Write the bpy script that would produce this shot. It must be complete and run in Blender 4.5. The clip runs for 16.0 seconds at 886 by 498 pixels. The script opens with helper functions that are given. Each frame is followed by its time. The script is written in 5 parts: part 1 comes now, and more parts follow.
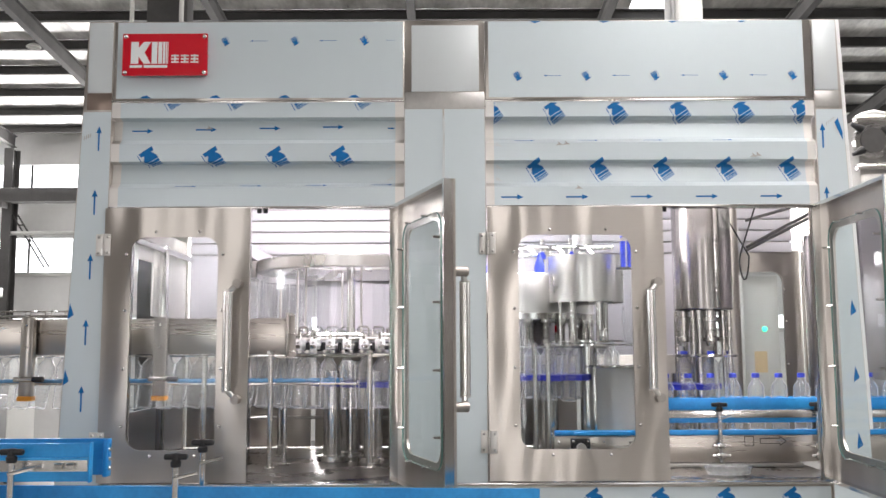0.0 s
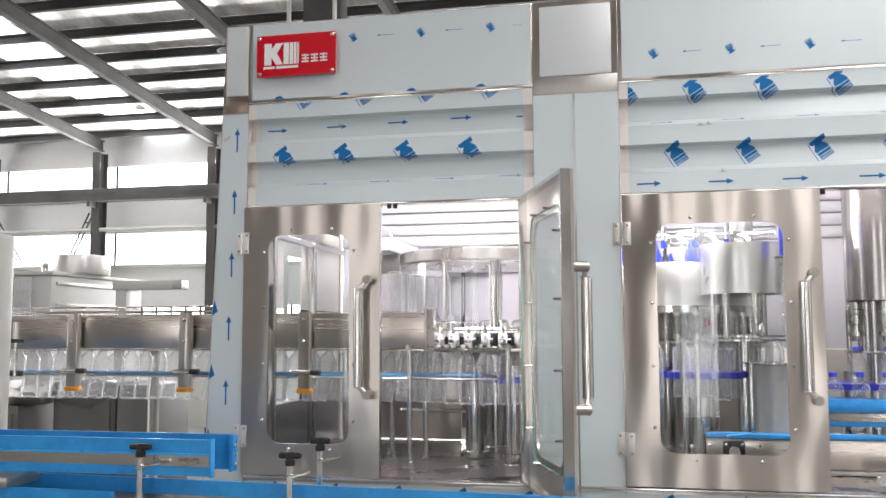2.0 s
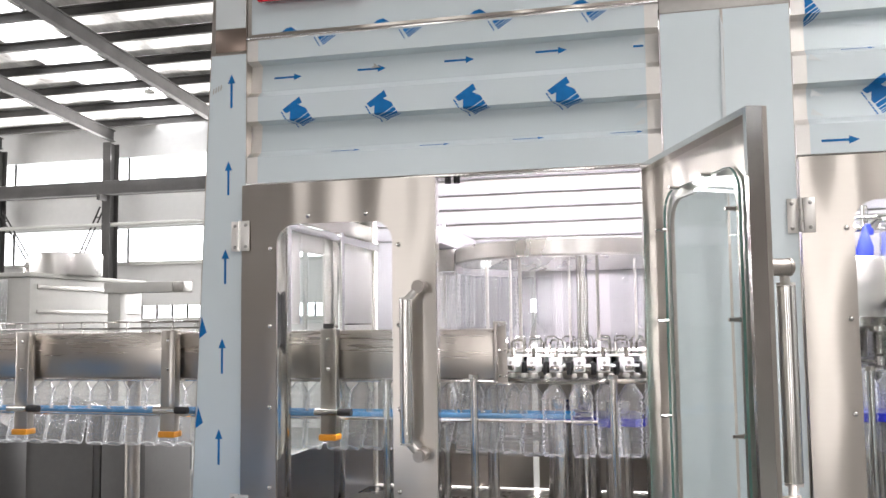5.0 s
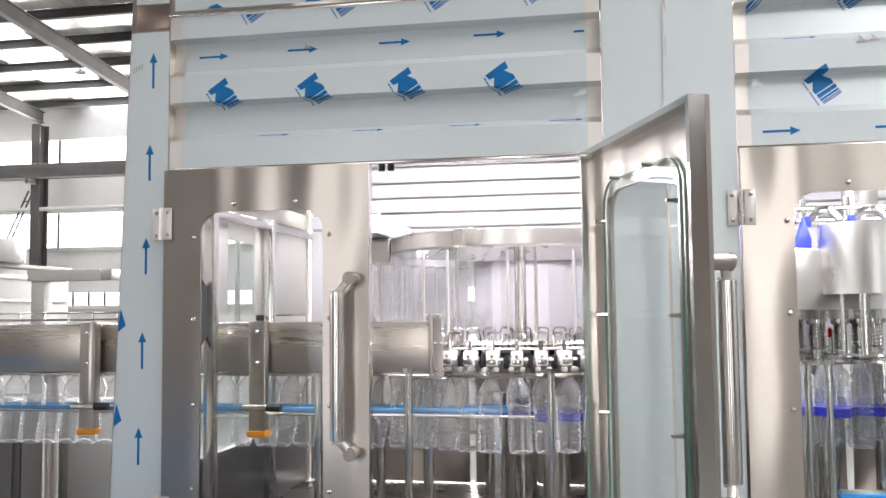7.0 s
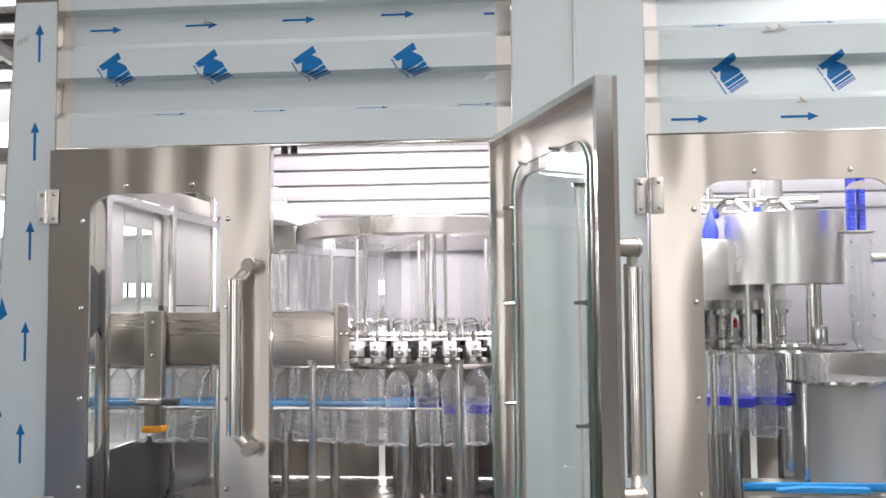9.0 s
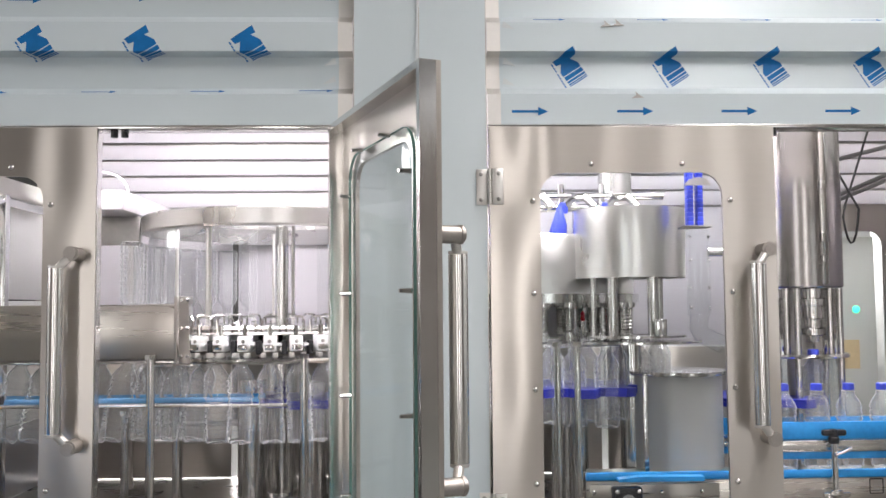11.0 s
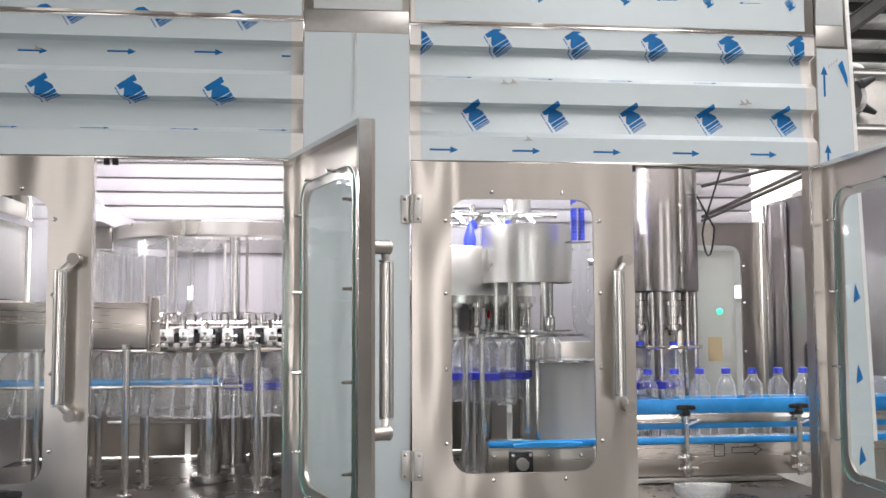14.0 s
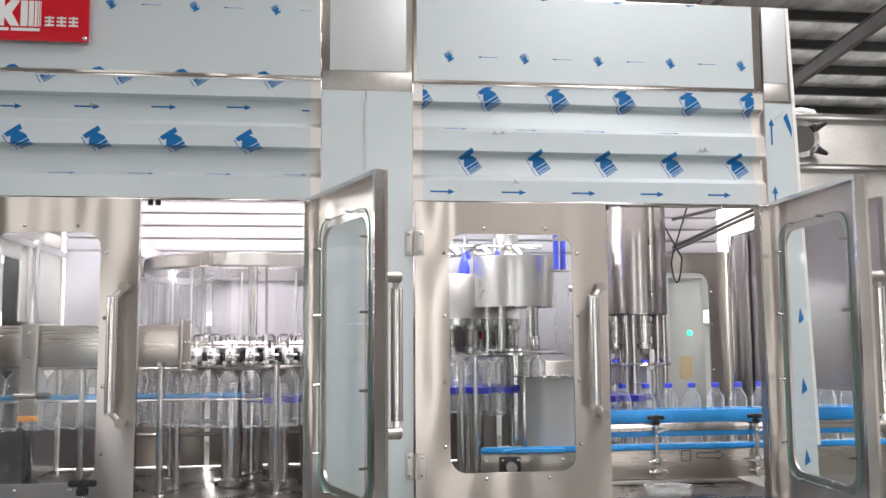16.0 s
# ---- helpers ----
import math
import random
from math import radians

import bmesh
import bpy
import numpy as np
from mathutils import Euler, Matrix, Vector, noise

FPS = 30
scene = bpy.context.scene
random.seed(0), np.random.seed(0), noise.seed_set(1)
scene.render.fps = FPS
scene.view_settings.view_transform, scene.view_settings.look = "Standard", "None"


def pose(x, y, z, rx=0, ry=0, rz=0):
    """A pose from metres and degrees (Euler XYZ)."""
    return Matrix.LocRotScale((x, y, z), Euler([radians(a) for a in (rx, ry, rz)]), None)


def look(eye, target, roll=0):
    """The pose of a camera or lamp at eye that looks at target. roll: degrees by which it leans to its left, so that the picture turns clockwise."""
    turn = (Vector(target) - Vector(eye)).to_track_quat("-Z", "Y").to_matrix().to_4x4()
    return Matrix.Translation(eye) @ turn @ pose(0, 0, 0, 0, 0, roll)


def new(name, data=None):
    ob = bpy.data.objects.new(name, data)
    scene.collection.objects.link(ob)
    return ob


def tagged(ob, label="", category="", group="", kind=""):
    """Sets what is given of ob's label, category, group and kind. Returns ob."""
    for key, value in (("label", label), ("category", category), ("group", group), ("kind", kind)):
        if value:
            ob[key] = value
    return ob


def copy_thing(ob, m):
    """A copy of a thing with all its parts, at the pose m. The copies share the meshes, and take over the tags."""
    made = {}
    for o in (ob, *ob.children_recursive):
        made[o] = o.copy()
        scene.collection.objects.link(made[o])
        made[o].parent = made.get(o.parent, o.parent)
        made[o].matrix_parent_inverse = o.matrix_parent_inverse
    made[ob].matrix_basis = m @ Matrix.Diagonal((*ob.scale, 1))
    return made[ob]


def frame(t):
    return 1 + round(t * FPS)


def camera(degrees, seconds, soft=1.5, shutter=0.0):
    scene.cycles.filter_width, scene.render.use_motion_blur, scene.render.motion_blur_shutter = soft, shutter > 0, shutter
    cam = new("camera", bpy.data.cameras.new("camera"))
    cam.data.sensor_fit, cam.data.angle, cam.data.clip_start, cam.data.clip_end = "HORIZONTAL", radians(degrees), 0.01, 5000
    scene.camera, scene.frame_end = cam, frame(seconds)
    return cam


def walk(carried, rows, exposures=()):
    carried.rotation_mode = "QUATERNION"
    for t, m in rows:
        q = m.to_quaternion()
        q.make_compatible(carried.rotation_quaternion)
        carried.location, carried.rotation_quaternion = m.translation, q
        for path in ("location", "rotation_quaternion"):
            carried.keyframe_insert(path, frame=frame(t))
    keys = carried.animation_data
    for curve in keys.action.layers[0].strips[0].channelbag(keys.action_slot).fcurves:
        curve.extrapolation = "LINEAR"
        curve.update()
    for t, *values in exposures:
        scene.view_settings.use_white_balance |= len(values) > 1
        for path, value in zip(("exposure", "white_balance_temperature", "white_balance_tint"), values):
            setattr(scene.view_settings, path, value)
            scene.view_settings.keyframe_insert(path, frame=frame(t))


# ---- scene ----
cam = camera(51.65, 16.0)
# seconds, eye, yaw, pitch, roll
PATH = [
    (0, -0.009, -3.153, 1.278, -0.07, 6.23, 0.26),
    (0.5, 0.041, -3.153, 1.290, 1.86, 5.95, 0.07),
    (1, 0.118, -3.138, 1.299, 5.15, 5.71, 0.01),
    (1.5, 0.180, -3.100, 1.311, 9.03, 5.39, 0.08),
    (2, 0.211, -3.031, 1.324, 12.31, 5.18, 0.19),
    (2.5, 0.145, -2.765, 1.342, 14.44, 5.16, 0.27),
    (3, 0.085, -2.575, 1.361, 16.02, 4.72, 0.23),
    (5.5, -0.152, -2.073, 1.419, 12.92, 4.61, 0.71),
    (6, -0.146, -2.057, 1.422, 12.09, 4.31, 0.66),
    (6.5, -0.133, -2.041, 1.424, 11.41, 4.10, 0.62),
    (7, -0.135, -2.034, 1.427, 10.19, 3.87, 0.60),
    (7.5, -0.126, -2.020, 1.431, 9.25, 3.53, 0.60),
    (8, -0.121, -1.998, 1.426, 8.15, 3.44, 0.57),
    (10.5, -0.062, -1.935, 1.397, -0.06, 3.60, 0.49),
    (11, -0.013, -1.927, 1.391, -1.86, 3.53, 0.49),
    (11.5, -0.021, -1.929, 1.386, -4.38, 3.53, 0.38),
    (12, -0.006, -1.955, 1.378, -5.52, 3.38, 0.37),
    (12.5, -0.012, -2.106, 1.382, -5.93, 2.83, 0.36),
    (13, 0.009, -2.218, 1.378, -5.53, 2.74, 0.31),
    (13.5, -0.029, -2.340, 1.370, -6.39, 3.16, 0.28),
    (14, -0.043, -2.433, 1.362, -6.50, 4.02, 0.27),
    (14.5, -0.058, -2.531, 1.355, -6.64, 4.85, 0.31),
    (15, -0.079, -2.602, 1.349, -6.97, 5.23, 0.34),
    (15.5, -0.090, -2.677, 1.345, -7.01, 5.60, 0.38),
    (16, -0.120, -2.802, 1.344, -7.26, 5.64, 0.41),
]
walk(cam, [(t, pose(x, y, z, 90 + pitch, roll, yaw)) for t, x, y, z, yaw, pitch, roll in PATH],
     exposures=[(0.0, 0.31, 6500, 13), (3.0, 0.45, 6500, 13), (5.5, 0.52, 6500, 13), (8.0, 0.48, 6500, 13), (10.5, 0.31, 6500, 13), (13.0, 0.24, 6500, 13), (16.0, 0.33, 6500, 13)])

# ---- world and large lights ----
world = bpy.data.worlds.new("world")
scene.world = world
world.use_nodes = True
wb = world.node_tree.nodes["Background"]
wb.inputs[0].default_value = (0.93, 0.97, 1.0, 1)
wb.inputs[1].default_value = 0.55


def area(name, at, to, sx, sy, watts, col=(1, 0.98, 0.96)):
    d = bpy.data.lights.new(name, "AREA")
    d.shape, d.size, d.size_y, d.energy, d.color = "RECTANGLE", sx, sy, watts, col
    ob = new(name, d)
    ob.matrix_world = look(at, to)
    return ob


# daylight of the roof lights and the north window bands, with added fill lamps
WARM = (1, 0.965, 0.93)
area("roof_daylight", (2.15, 0.0, 4.85), (2.15, 0.0, 0), 1.0, 10.0, 345, WARM)
area("roof_daylight", (-7.1, 0.0, 4.85), (-7.1, 0.0, 0), 1.0, 10.0, 150, WARM)
area("roof_daylight", (8.5, 0.0, 4.85), (8.5, 0.0, 0), 1.0, 10.0, 200, WARM)
# added unseen lamps: light the film, lay bright streaks on the steel doors
for x, w, e in ((1.0, 0.5, 48), (-3.6, 1.6, 46), (5.2, 1.6, 22)):
    area("added_front_light", (x, -10.7, 2.1), (x, 0, 2.1), w, 4.0, e, WARM)
for x, z, to in ((-4.0, 3.7, (-4.0, 0, 6.2)), (-4.0, 2.65, (-4.0, 0, 4.4))):
    area("window_and_fill_light", (x, 9.6, z), to, 14.0, 0.5, 480, (1, 0.985, 0.97))
# added fill for the ceiling; these side walls hold no windows
area("window_and_fill_light", (-15.5, 1.0, 2.9), (-6, 1.0, 6.5), 14.0, 0.9, 560, (1, 0.985, 0.97))
area("window_and_fill_light", (13.5, 1.0, 2.9), (4, 1.0, 6.5), 14.0, 0.9, 130, (1, 0.985, 0.97))
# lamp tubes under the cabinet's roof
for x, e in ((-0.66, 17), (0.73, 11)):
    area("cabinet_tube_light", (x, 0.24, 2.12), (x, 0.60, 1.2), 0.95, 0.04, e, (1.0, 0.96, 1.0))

# ---- materials ----


def material(name, colour, rough=0.5, metal=0.0, vary=0.12, scale=8.0, fine=120.0, bump=0.05, stretch=(1, 1, 1), rough_vary=0.1, spec=0.5, coat=0.0, second=None):
    m = bpy.data.materials.new(name)
    m.use_nodes = True
    nt = m.node_tree
    bs = nt.nodes["Principled BSDF"]
    tc = nt.nodes.new("ShaderNodeTexCoord")
    mp = nt.nodes.new("ShaderNodeMapping")
    mp.inputs["Scale"].default_value = stretch
    nt.links.new(tc.outputs["Object"], mp.inputs["Vector"])
    n1 = nt.nodes.new("ShaderNodeTexNoise")
    n1.inputs["Scale"].default_value, n1.inputs["Detail"].default_value = scale, 4
    n2 = nt.nodes.new("ShaderNodeTexNoise")
    n2.inputs["Scale"].default_value, n2.inputs["Detail"].default_value = fine, 3
    for n in (n1, n2):
        nt.links.new(mp.outputs[0], n.inputs["Vector"])
    add = nt.nodes.new("ShaderNodeMath")
    add.operation = "MULTIPLY_ADD"
    add.inputs[1].default_value = 0.35
    nt.links.new(n2.outputs["Fac"], add.inputs[0])
    nt.links.new(n1.outputs["Fac"], add.inputs[2])
    ramp = nt.nodes.new("ShaderNodeValToRGB")
    lo = tuple(c * (1 - vary) for c in colour)
    hi = second or tuple(min(1, c * (1 + vary)) for c in colour)
    ramp.color_ramp.elements[0].position, ramp.color_ramp.elements[1].position = 0.42, 0.92
    ramp.color_ramp.elements[0].color, ramp.color_ramp.elements[1].color = (*lo, 1), (*hi, 1)
    nt.links.new(add.outputs[0], ramp.inputs[0])
    nt.links.new(ramp.outputs[0], bs.inputs["Base Color"])
    mr = nt.nodes.new("ShaderNodeMapRange")
    mr.inputs["To Min"].default_value, mr.inputs["To Max"].default_value = max(0.02, rough - rough_vary), min(1, rough + rough_vary)
    mr.inputs["From Min"].default_value, mr.inputs["From Max"].default_value = 0.35, 1.0
    nt.links.new(add.outputs[0], mr.inputs["Value"])
    nt.links.new(mr.outputs[0], bs.inputs["Roughness"])
    bs.inputs["Metallic"].default_value = metal
    bs.inputs["Specular IOR Level"].default_value = spec
    bs.inputs["Coat Weight"].default_value = coat
    bs.inputs["Coat Roughness"].default_value = 0.12
    if bump:
        b = nt.nodes.new("ShaderNodeBump")
        b.inputs["Strength"].default_value, b.inputs["Distance"].default_value = bump, 0.01
        nt.links.new(add.outputs[0], b.inputs["Height"])
        nt.links.new(b.outputs[0], bs.inputs["Normal"])
    return m


def clear(name, tint, gloss=0.06, rough=0.03, edge=0.5, bump=0.0, sharp=4.0, rim_white=0.0):
    """Thin clear plastic or glass: light passes straight on, with a Fresnel gloss."""
    m = bpy.data.materials.new(name)
    m.use_nodes = True
    nt = m.node_tree
    nt.nodes.remove(nt.nodes["Principled BSDF"])
    tr = nt.nodes.new("ShaderNodeBsdfTransparent")
    tr.inputs[0].default_value = (*tint, 1)
    gl = nt.nodes.new("ShaderNodeBsdfGlossy")
    gl.inputs["Color"].default_value = (0.95, 0.97, 1, 1)
    gl.inputs["Roughness"].default_value = rough
    lw = nt.nodes.new("ShaderNodeLayerWeight")
    lw.inputs[0].default_value = 0.5
    power = nt.nodes.new("ShaderNodeMath")
    power.operation = "POWER"
    power.inputs[1].default_value = sharp
    nt.links.new(lw.outputs["Facing"], power.inputs[0])
    mr = nt.nodes.new("ShaderNodeMapRange")
    mr.inputs["To Min"].default_value, mr.inputs["To Max"].default_value = gloss, edge + gloss
    nt.links.new(power.outputs[0], mr.inputs["Value"])
    mix = nt.nodes.new("ShaderNodeMixShader")
    nt.links.new(mr.outputs[0], mix.inputs[0])
    nt.links.new(tr.outputs[0], mix.inputs[1])
    nt.links.new(gl.outputs[0], mix.inputs[2])
    if rim_white:
        # white scatter: slight cloudiness, plus bright refracted outlines imitated at the rims
        df = nt.nodes.new("ShaderNodeBsdfTranslucent")
        df2 = nt.nodes.new("ShaderNodeBsdfDiffuse")
        for n in (df, df2):
            n.inputs["Color"].default_value = (0.93, 0.94, 0.95, 1)
        both = nt.nodes.new("ShaderNodeMixShader")
        nt.links.new(df.outputs[0], both.inputs[1])
        nt.links.new(df2.outputs[0], both.inputs[2])
        hz = nt.nodes.new("ShaderNodeMixShader")
        hz.inputs[0].default_value = rim_white
        nt.links.new(gl.outputs[0], hz.inputs[1])
        nt.links.new(both.outputs[0], hz.inputs[2])
        nt.links.new(hz.outputs[0], mix.inputs[2])
    if bump:
        n = nt.nodes.new("ShaderNodeTexNoise")
        n.inputs["Scale"].default_value = 60
        b = nt.nodes.new("ShaderNodeBump")
        b.inputs["Strength"].default_value, b.inputs["Distance"].default_value = bump, 0.01
        nt.links.new(n.outputs["Fac"], b.inputs["Height"])
        nt.links.new(b.outputs[0], gl.inputs["Normal"])
        nt.links.new(b.outputs[0], lw.inputs["Normal"])
    nt.links.new(mix.outputs[0], nt.nodes["Material Output"].inputs[0])
    return m


def glow(name, colour, strength):
    m = bpy.data.materials.new(name)
    m.use_nodes = True
    bs = m.node_tree.nodes["Principled BSDF"]
    bs.inputs["Base Color"].default_value = (*colour, 1)
    bs.inputs["Emission Color"].default_value = (*colour, 1)
    bs.inputs["Emission Strength"].default_value = strength
    return m


FILM = material("film_on_steel", (0.63, 0.705, 0.735), 0.36, 0.2, 0.015, 0.8, 30, 0.015, rough_vary=0.03, coat=0.2)
FILM_GREY = material("grey_film_on_steel", (0.63, 0.67, 0.68), 0.4, 0.15, 0.02, 1.5, 20, 0.015, rough_vary=0.05)


def brushed(name, colour, rough, warp, strength):
    """Brushed sheet steel: the grain smears reflections upright, the sheet is slightly warped."""
    m = material(name, colour, rough, 1.0, 0.03, 2.0, 160, 0.0, stretch=(0.04, 1, 1), rough_vary=0.012)
    nt = m.node_tree
    bs = nt.nodes["Principled BSDF"]
    bs.inputs["Anisotropic"].default_value = 0.8
    upright = nt.nodes.new("ShaderNodeCombineXYZ")
    upright.inputs["Z"].default_value = 1.0
    nt.links.new(upright.outputs[0], bs.inputs["Tangent"])
    tc = nt.nodes.new("ShaderNodeTexCoord")
    mp = nt.nodes.new("ShaderNodeMapping")
    mp.inputs["Scale"].default_value = (1, 1, 0.35)
    nt.links.new(tc.outputs["Object"], mp.inputs["Vector"])
    n = nt.nodes.new("ShaderNodeTexNoise")
    n.inputs["Scale"].default_value, n.inputs["Detail"].default_value = warp, 1.0
    nt.links.new(mp.outputs[0], n.inputs["Vector"])
    b = nt.nodes.new("ShaderNodeBump")
    b.inputs["Strength"].default_value, b.inputs["Distance"].default_value = strength, 0.05
    nt.links.new(n.outputs["Fac"], b.inputs["Height"])
    nt.links.new(b.outputs[0], bs.inputs["Normal"])
    return m


STEEL = brushed("brushed_steel", (0.50, 0.468, 0.430), 0.29, 5.0, 0.40)
STEEL_H = material("brushed_steel_across", (0.52, 0.485, 0.445), 0.28, 1.0, 0.02, 1.0, 140, 0.0, stretch=(0.05, 1, 1), rough_vary=0.04)
DULL = material("dull_steel", (0.46, 0.45, 0.43), 0.42, 1.0, 0.18, 5.0, 60, 0.06, rough_vary=0.14)
BRIGHT = material("polished_steel", (0.72, 0.71, 0.69), 0.16, 1.0, 0.06, 6.0, 200, 0.01, rough_vary=0.06)
DRUM = material("rolled_steel", (0.74, 0.73, 0.71), 0.30, 1.0, 0.08, 3.0, 20, 0.12, stretch=(1, 1, 0.5), rough_vary=0.08)
DECK = material("wet_steel_deck", (0.27, 0.25, 0.23), 0.30, 1.0, 0.25, 6.0, 45, 0.08, rough_vary=0.14)
BLUE = material("blue_guide_plastic", (0.012, 0.22, 0.62), 0.34, 0.0, 0.12, 6.0, 90, 0.04, second=(0.03, 0.36, 0.80))
NAVY = material("dark_blue_plastic", (0.012, 0.02, 0.32), 0.38, 0.0, 0.15, 8, 90, 0.04)
CAPBLUE = material("blue_cap_plastic", (0.05, 0.08, 0.60), 0.35, 0.0, 0.1, 30, 200, 0.04)
PRINT = material("blue_print", (0.004, 0.15, 0.42), 0.45, 0.0, 0.15, 30, 200, 0.0, spec=0.25)
RED = material("red_acrylic", (0.62, 0.006, 0.02), 0.14, 0.0, 0.05, 6, 60, 0.0, coat=0.6)
WHITE = material("white_print", (0.85, 0.85, 0.85), 0.4, 0.0, 0.03, 20, 90, 0.0)
BLACK = material("black_plastic", (0.012, 0.012, 0.014), 0.42, 0.0, 0.3, 20, 150, 0.06)
RUBBER = material("black_rubber", (0.02, 0.02, 0.02), 0.6, 0.0, 0.3, 20, 150, 0.06)
ORANGE = material("orange_plastic", (0.75, 0.30, 0.015), 0.42, 0.0, 0.1, 20, 120, 0.04)
BEAM = material("grey_painted_beam", (0.085, 0.083, 0.081), 0.8, 0.0, 0.2, 3, 40, 0.05, spec=0.08)
FOIL = material("foil_insulation", (0.68, 0.67, 0.64), 0.42, 0.2, 0.5, 3.0, 16, 1.0, stretch=(1.5, 0.6, 1), rough_vary=0.2, second=(0.95, 0.94, 0.91))
WALLM = material("white_sheet_wall", (0.66, 0.66, 0.65), 0.55, 0.0, 0.08, 0.8, 12, 0.05)
CREAM = material("cream_painted_metal", (0.52, 0.52, 0.495), 0.5, 0.0, 0.07, 2, 30, 0.04)
FLOORM = material("painted_concrete", (0.17, 0.17, 0.16), 0.42, 0.0, 0.22, 0.7, 20, 0.08, rough_vary=0.15)
LIGHTPANEL = material("white_inner_panel", (0.50, 0.485, 0.515), 0.5, 0.0, 0.04, 2, 40, 0.03)
GLASS = clear("door_glass", (0.965, 0.985, 0.985), 0.012, 0.01, 0.22)
GLASSEDGE = material("green_glass_edge", (0.22, 0.42, 0.37), 0.2, 0.0, 0.1, 20, 90, 0.0)
PET = clear("empty_bottle_plastic", (0.975, 0.98, 0.982), 0.11, 0.12, 0.80, 0.0, 1.9, 0.6)
PETFULL = clear("full_bottle_plastic", (0.965, 0.975, 0.977), 0.10, 0.08, 0.85, 0.0, 1.9, 0.55)
SHEET = clear("clear_sheet", (0.95, 0.955, 0.955), 0.04, 0.05, 0.45, 0.0, 3.0)
WRAP = clear("cling_wrap", (0.86, 0.87, 0.86), 0.22, 0.2, 0.5, 0.6)
SKY = glow("daylight_outside", (0.96, 0.98, 1.0), 2.6)
SATIN = material("satin_steel", (0.78, 0.76, 0.73), 0.42, 0.9, 0.05, 8, 120, 0.01)
# bare steel with the brown it mirrors put into its colour
BAND = material("brown_reflection_steel", (0.30, 0.235, 0.20), 0.38, 0.9, 0.08, 4, 60, 0.01)
SIDE = material("upright_brushed_side_steel", (0.40, 0.38, 0.39), 0.34, 1.0, 0.10, 3, 90, 0.02, stretch=(1, 1, 0.1), rough_vary=0.05)
CAPSTEEL = material("matt_cap_steel", (0.42, 0.39, 0.36), 0.45, 1.0, 0.12, 20, 160, 0.02)
DARKSTEEL = material("dark_grey_steel", (0.12, 0.118, 0.115), 0.5, 0.2, 0.15, 3, 40, 0.03)
HOODSTEEL = material("hood_steel", (0.40, 0.385, 0.375), 0.24, 1.0, 0.05, 2, 40, 0.03, stretch=(1, 1, 0.2), rough_vary=0.05)
GREYDRUM = material("grey_drum_plastic", (0.42, 0.42, 0.41), 0.4, 0.25, 0.05, 4, 60, 0.01)
# tan set for what the steel doors reflect
BROWNWALL = material("unseen_tan_wall", (0.25, 0.22, 0.195), 0.6, 0.0, 0.1, 0.5, 8, 0.04)
GREEN = glow("green_indicator", (0.05, 0.9, 0.45), 1.6)

# ---- building helpers ----


def thing(name, at, label, category, group="", kind=""):
    ob = new(name)
    ob.location = at
    ob.empty_display_size = 0.05
    return tagged(ob, label, category, group, kind)


def base_of(ob):
    v = Vector((0, 0, 0))
    while ob is not None:
        v += ob.location
        ob = ob.parent
    return v


def part(name, bm, mat, parent=None, label="", smooth=True, at=None):
    """Links a bmesh, given in world coordinates, as one mesh under parent."""
    off = base_of(parent) if parent else Vector(at or (0, 0, 0))
    bmesh.ops.translate(bm, vec=-off, verts=bm.verts)
    bmesh.ops.recalc_face_normals(bm, faces=bm.faces)
    me = bpy.data.meshes.new(name)
    bm.to_mesh(me)
    bm.free()
    if smooth:
        me.shade_smooth()
        me.set_sharp_from_angle(angle=0.6)
    me.materials.append(mat)
    ob = new(name, me)
    if parent:
        ob.parent = parent
    else:
        ob.location = off
    if label:
        ob["label"] = label
    return ob


def copy_part(ob, shift, parent=None):
    c = ob.copy()
    scene.collection.objects.link(c)
    c.parent = parent or ob.parent
    c.location = Vector(ob.location) + Vector(shift)
    return c


def box(x0, x1, y0, y1, z0, z1, bevel=0.0, bm=None):
    b = bmesh.new()
    r = bmesh.ops.create_cube(b, size=1)
    bmesh.ops.scale(b, vec=(abs(x1 - x0), abs(y1 - y0), abs(z1 - z0)), verts=b.verts)
    bmesh.ops.translate(b, vec=((x0 + x1) / 2, (y0 + y1) / 2, (z0 + z1) / 2), verts=b.verts)
    if bevel:
        bmesh.ops.bevel(b, geom=b.edges[:], offset=bevel, segments=2, affect="EDGES", profile=0.5)
    return merge(bm, b)


def merge(bm, b):
    if bm is None:
        return b
    me = bpy.data.meshes.new("tmp")
    b.to_mesh(me)
    b.free()
    bm.from_mesh(me)
    bpy.data.meshes.remove(me)
    return bm


def rod(p0, p1, r, seg=16, bm=None, r2=None, cap=True):
    p0, p1 = Vector(p0), Vector(p1)
    b = bmesh.new()
    bmesh.ops.create_cone(b, cap_ends=cap, segments=seg, radius1=r, radius2=r if r2 is None else r2, depth=(p1 - p0).length)
    m = Matrix.Translation((p0 + p1) / 2) @ (p1 - p0).to_track_quat("Z", "Y").to_matrix().to_4x4()
    bmesh.ops.transform(b, matrix=m, verts=b.verts)
    return merge(bm, b)


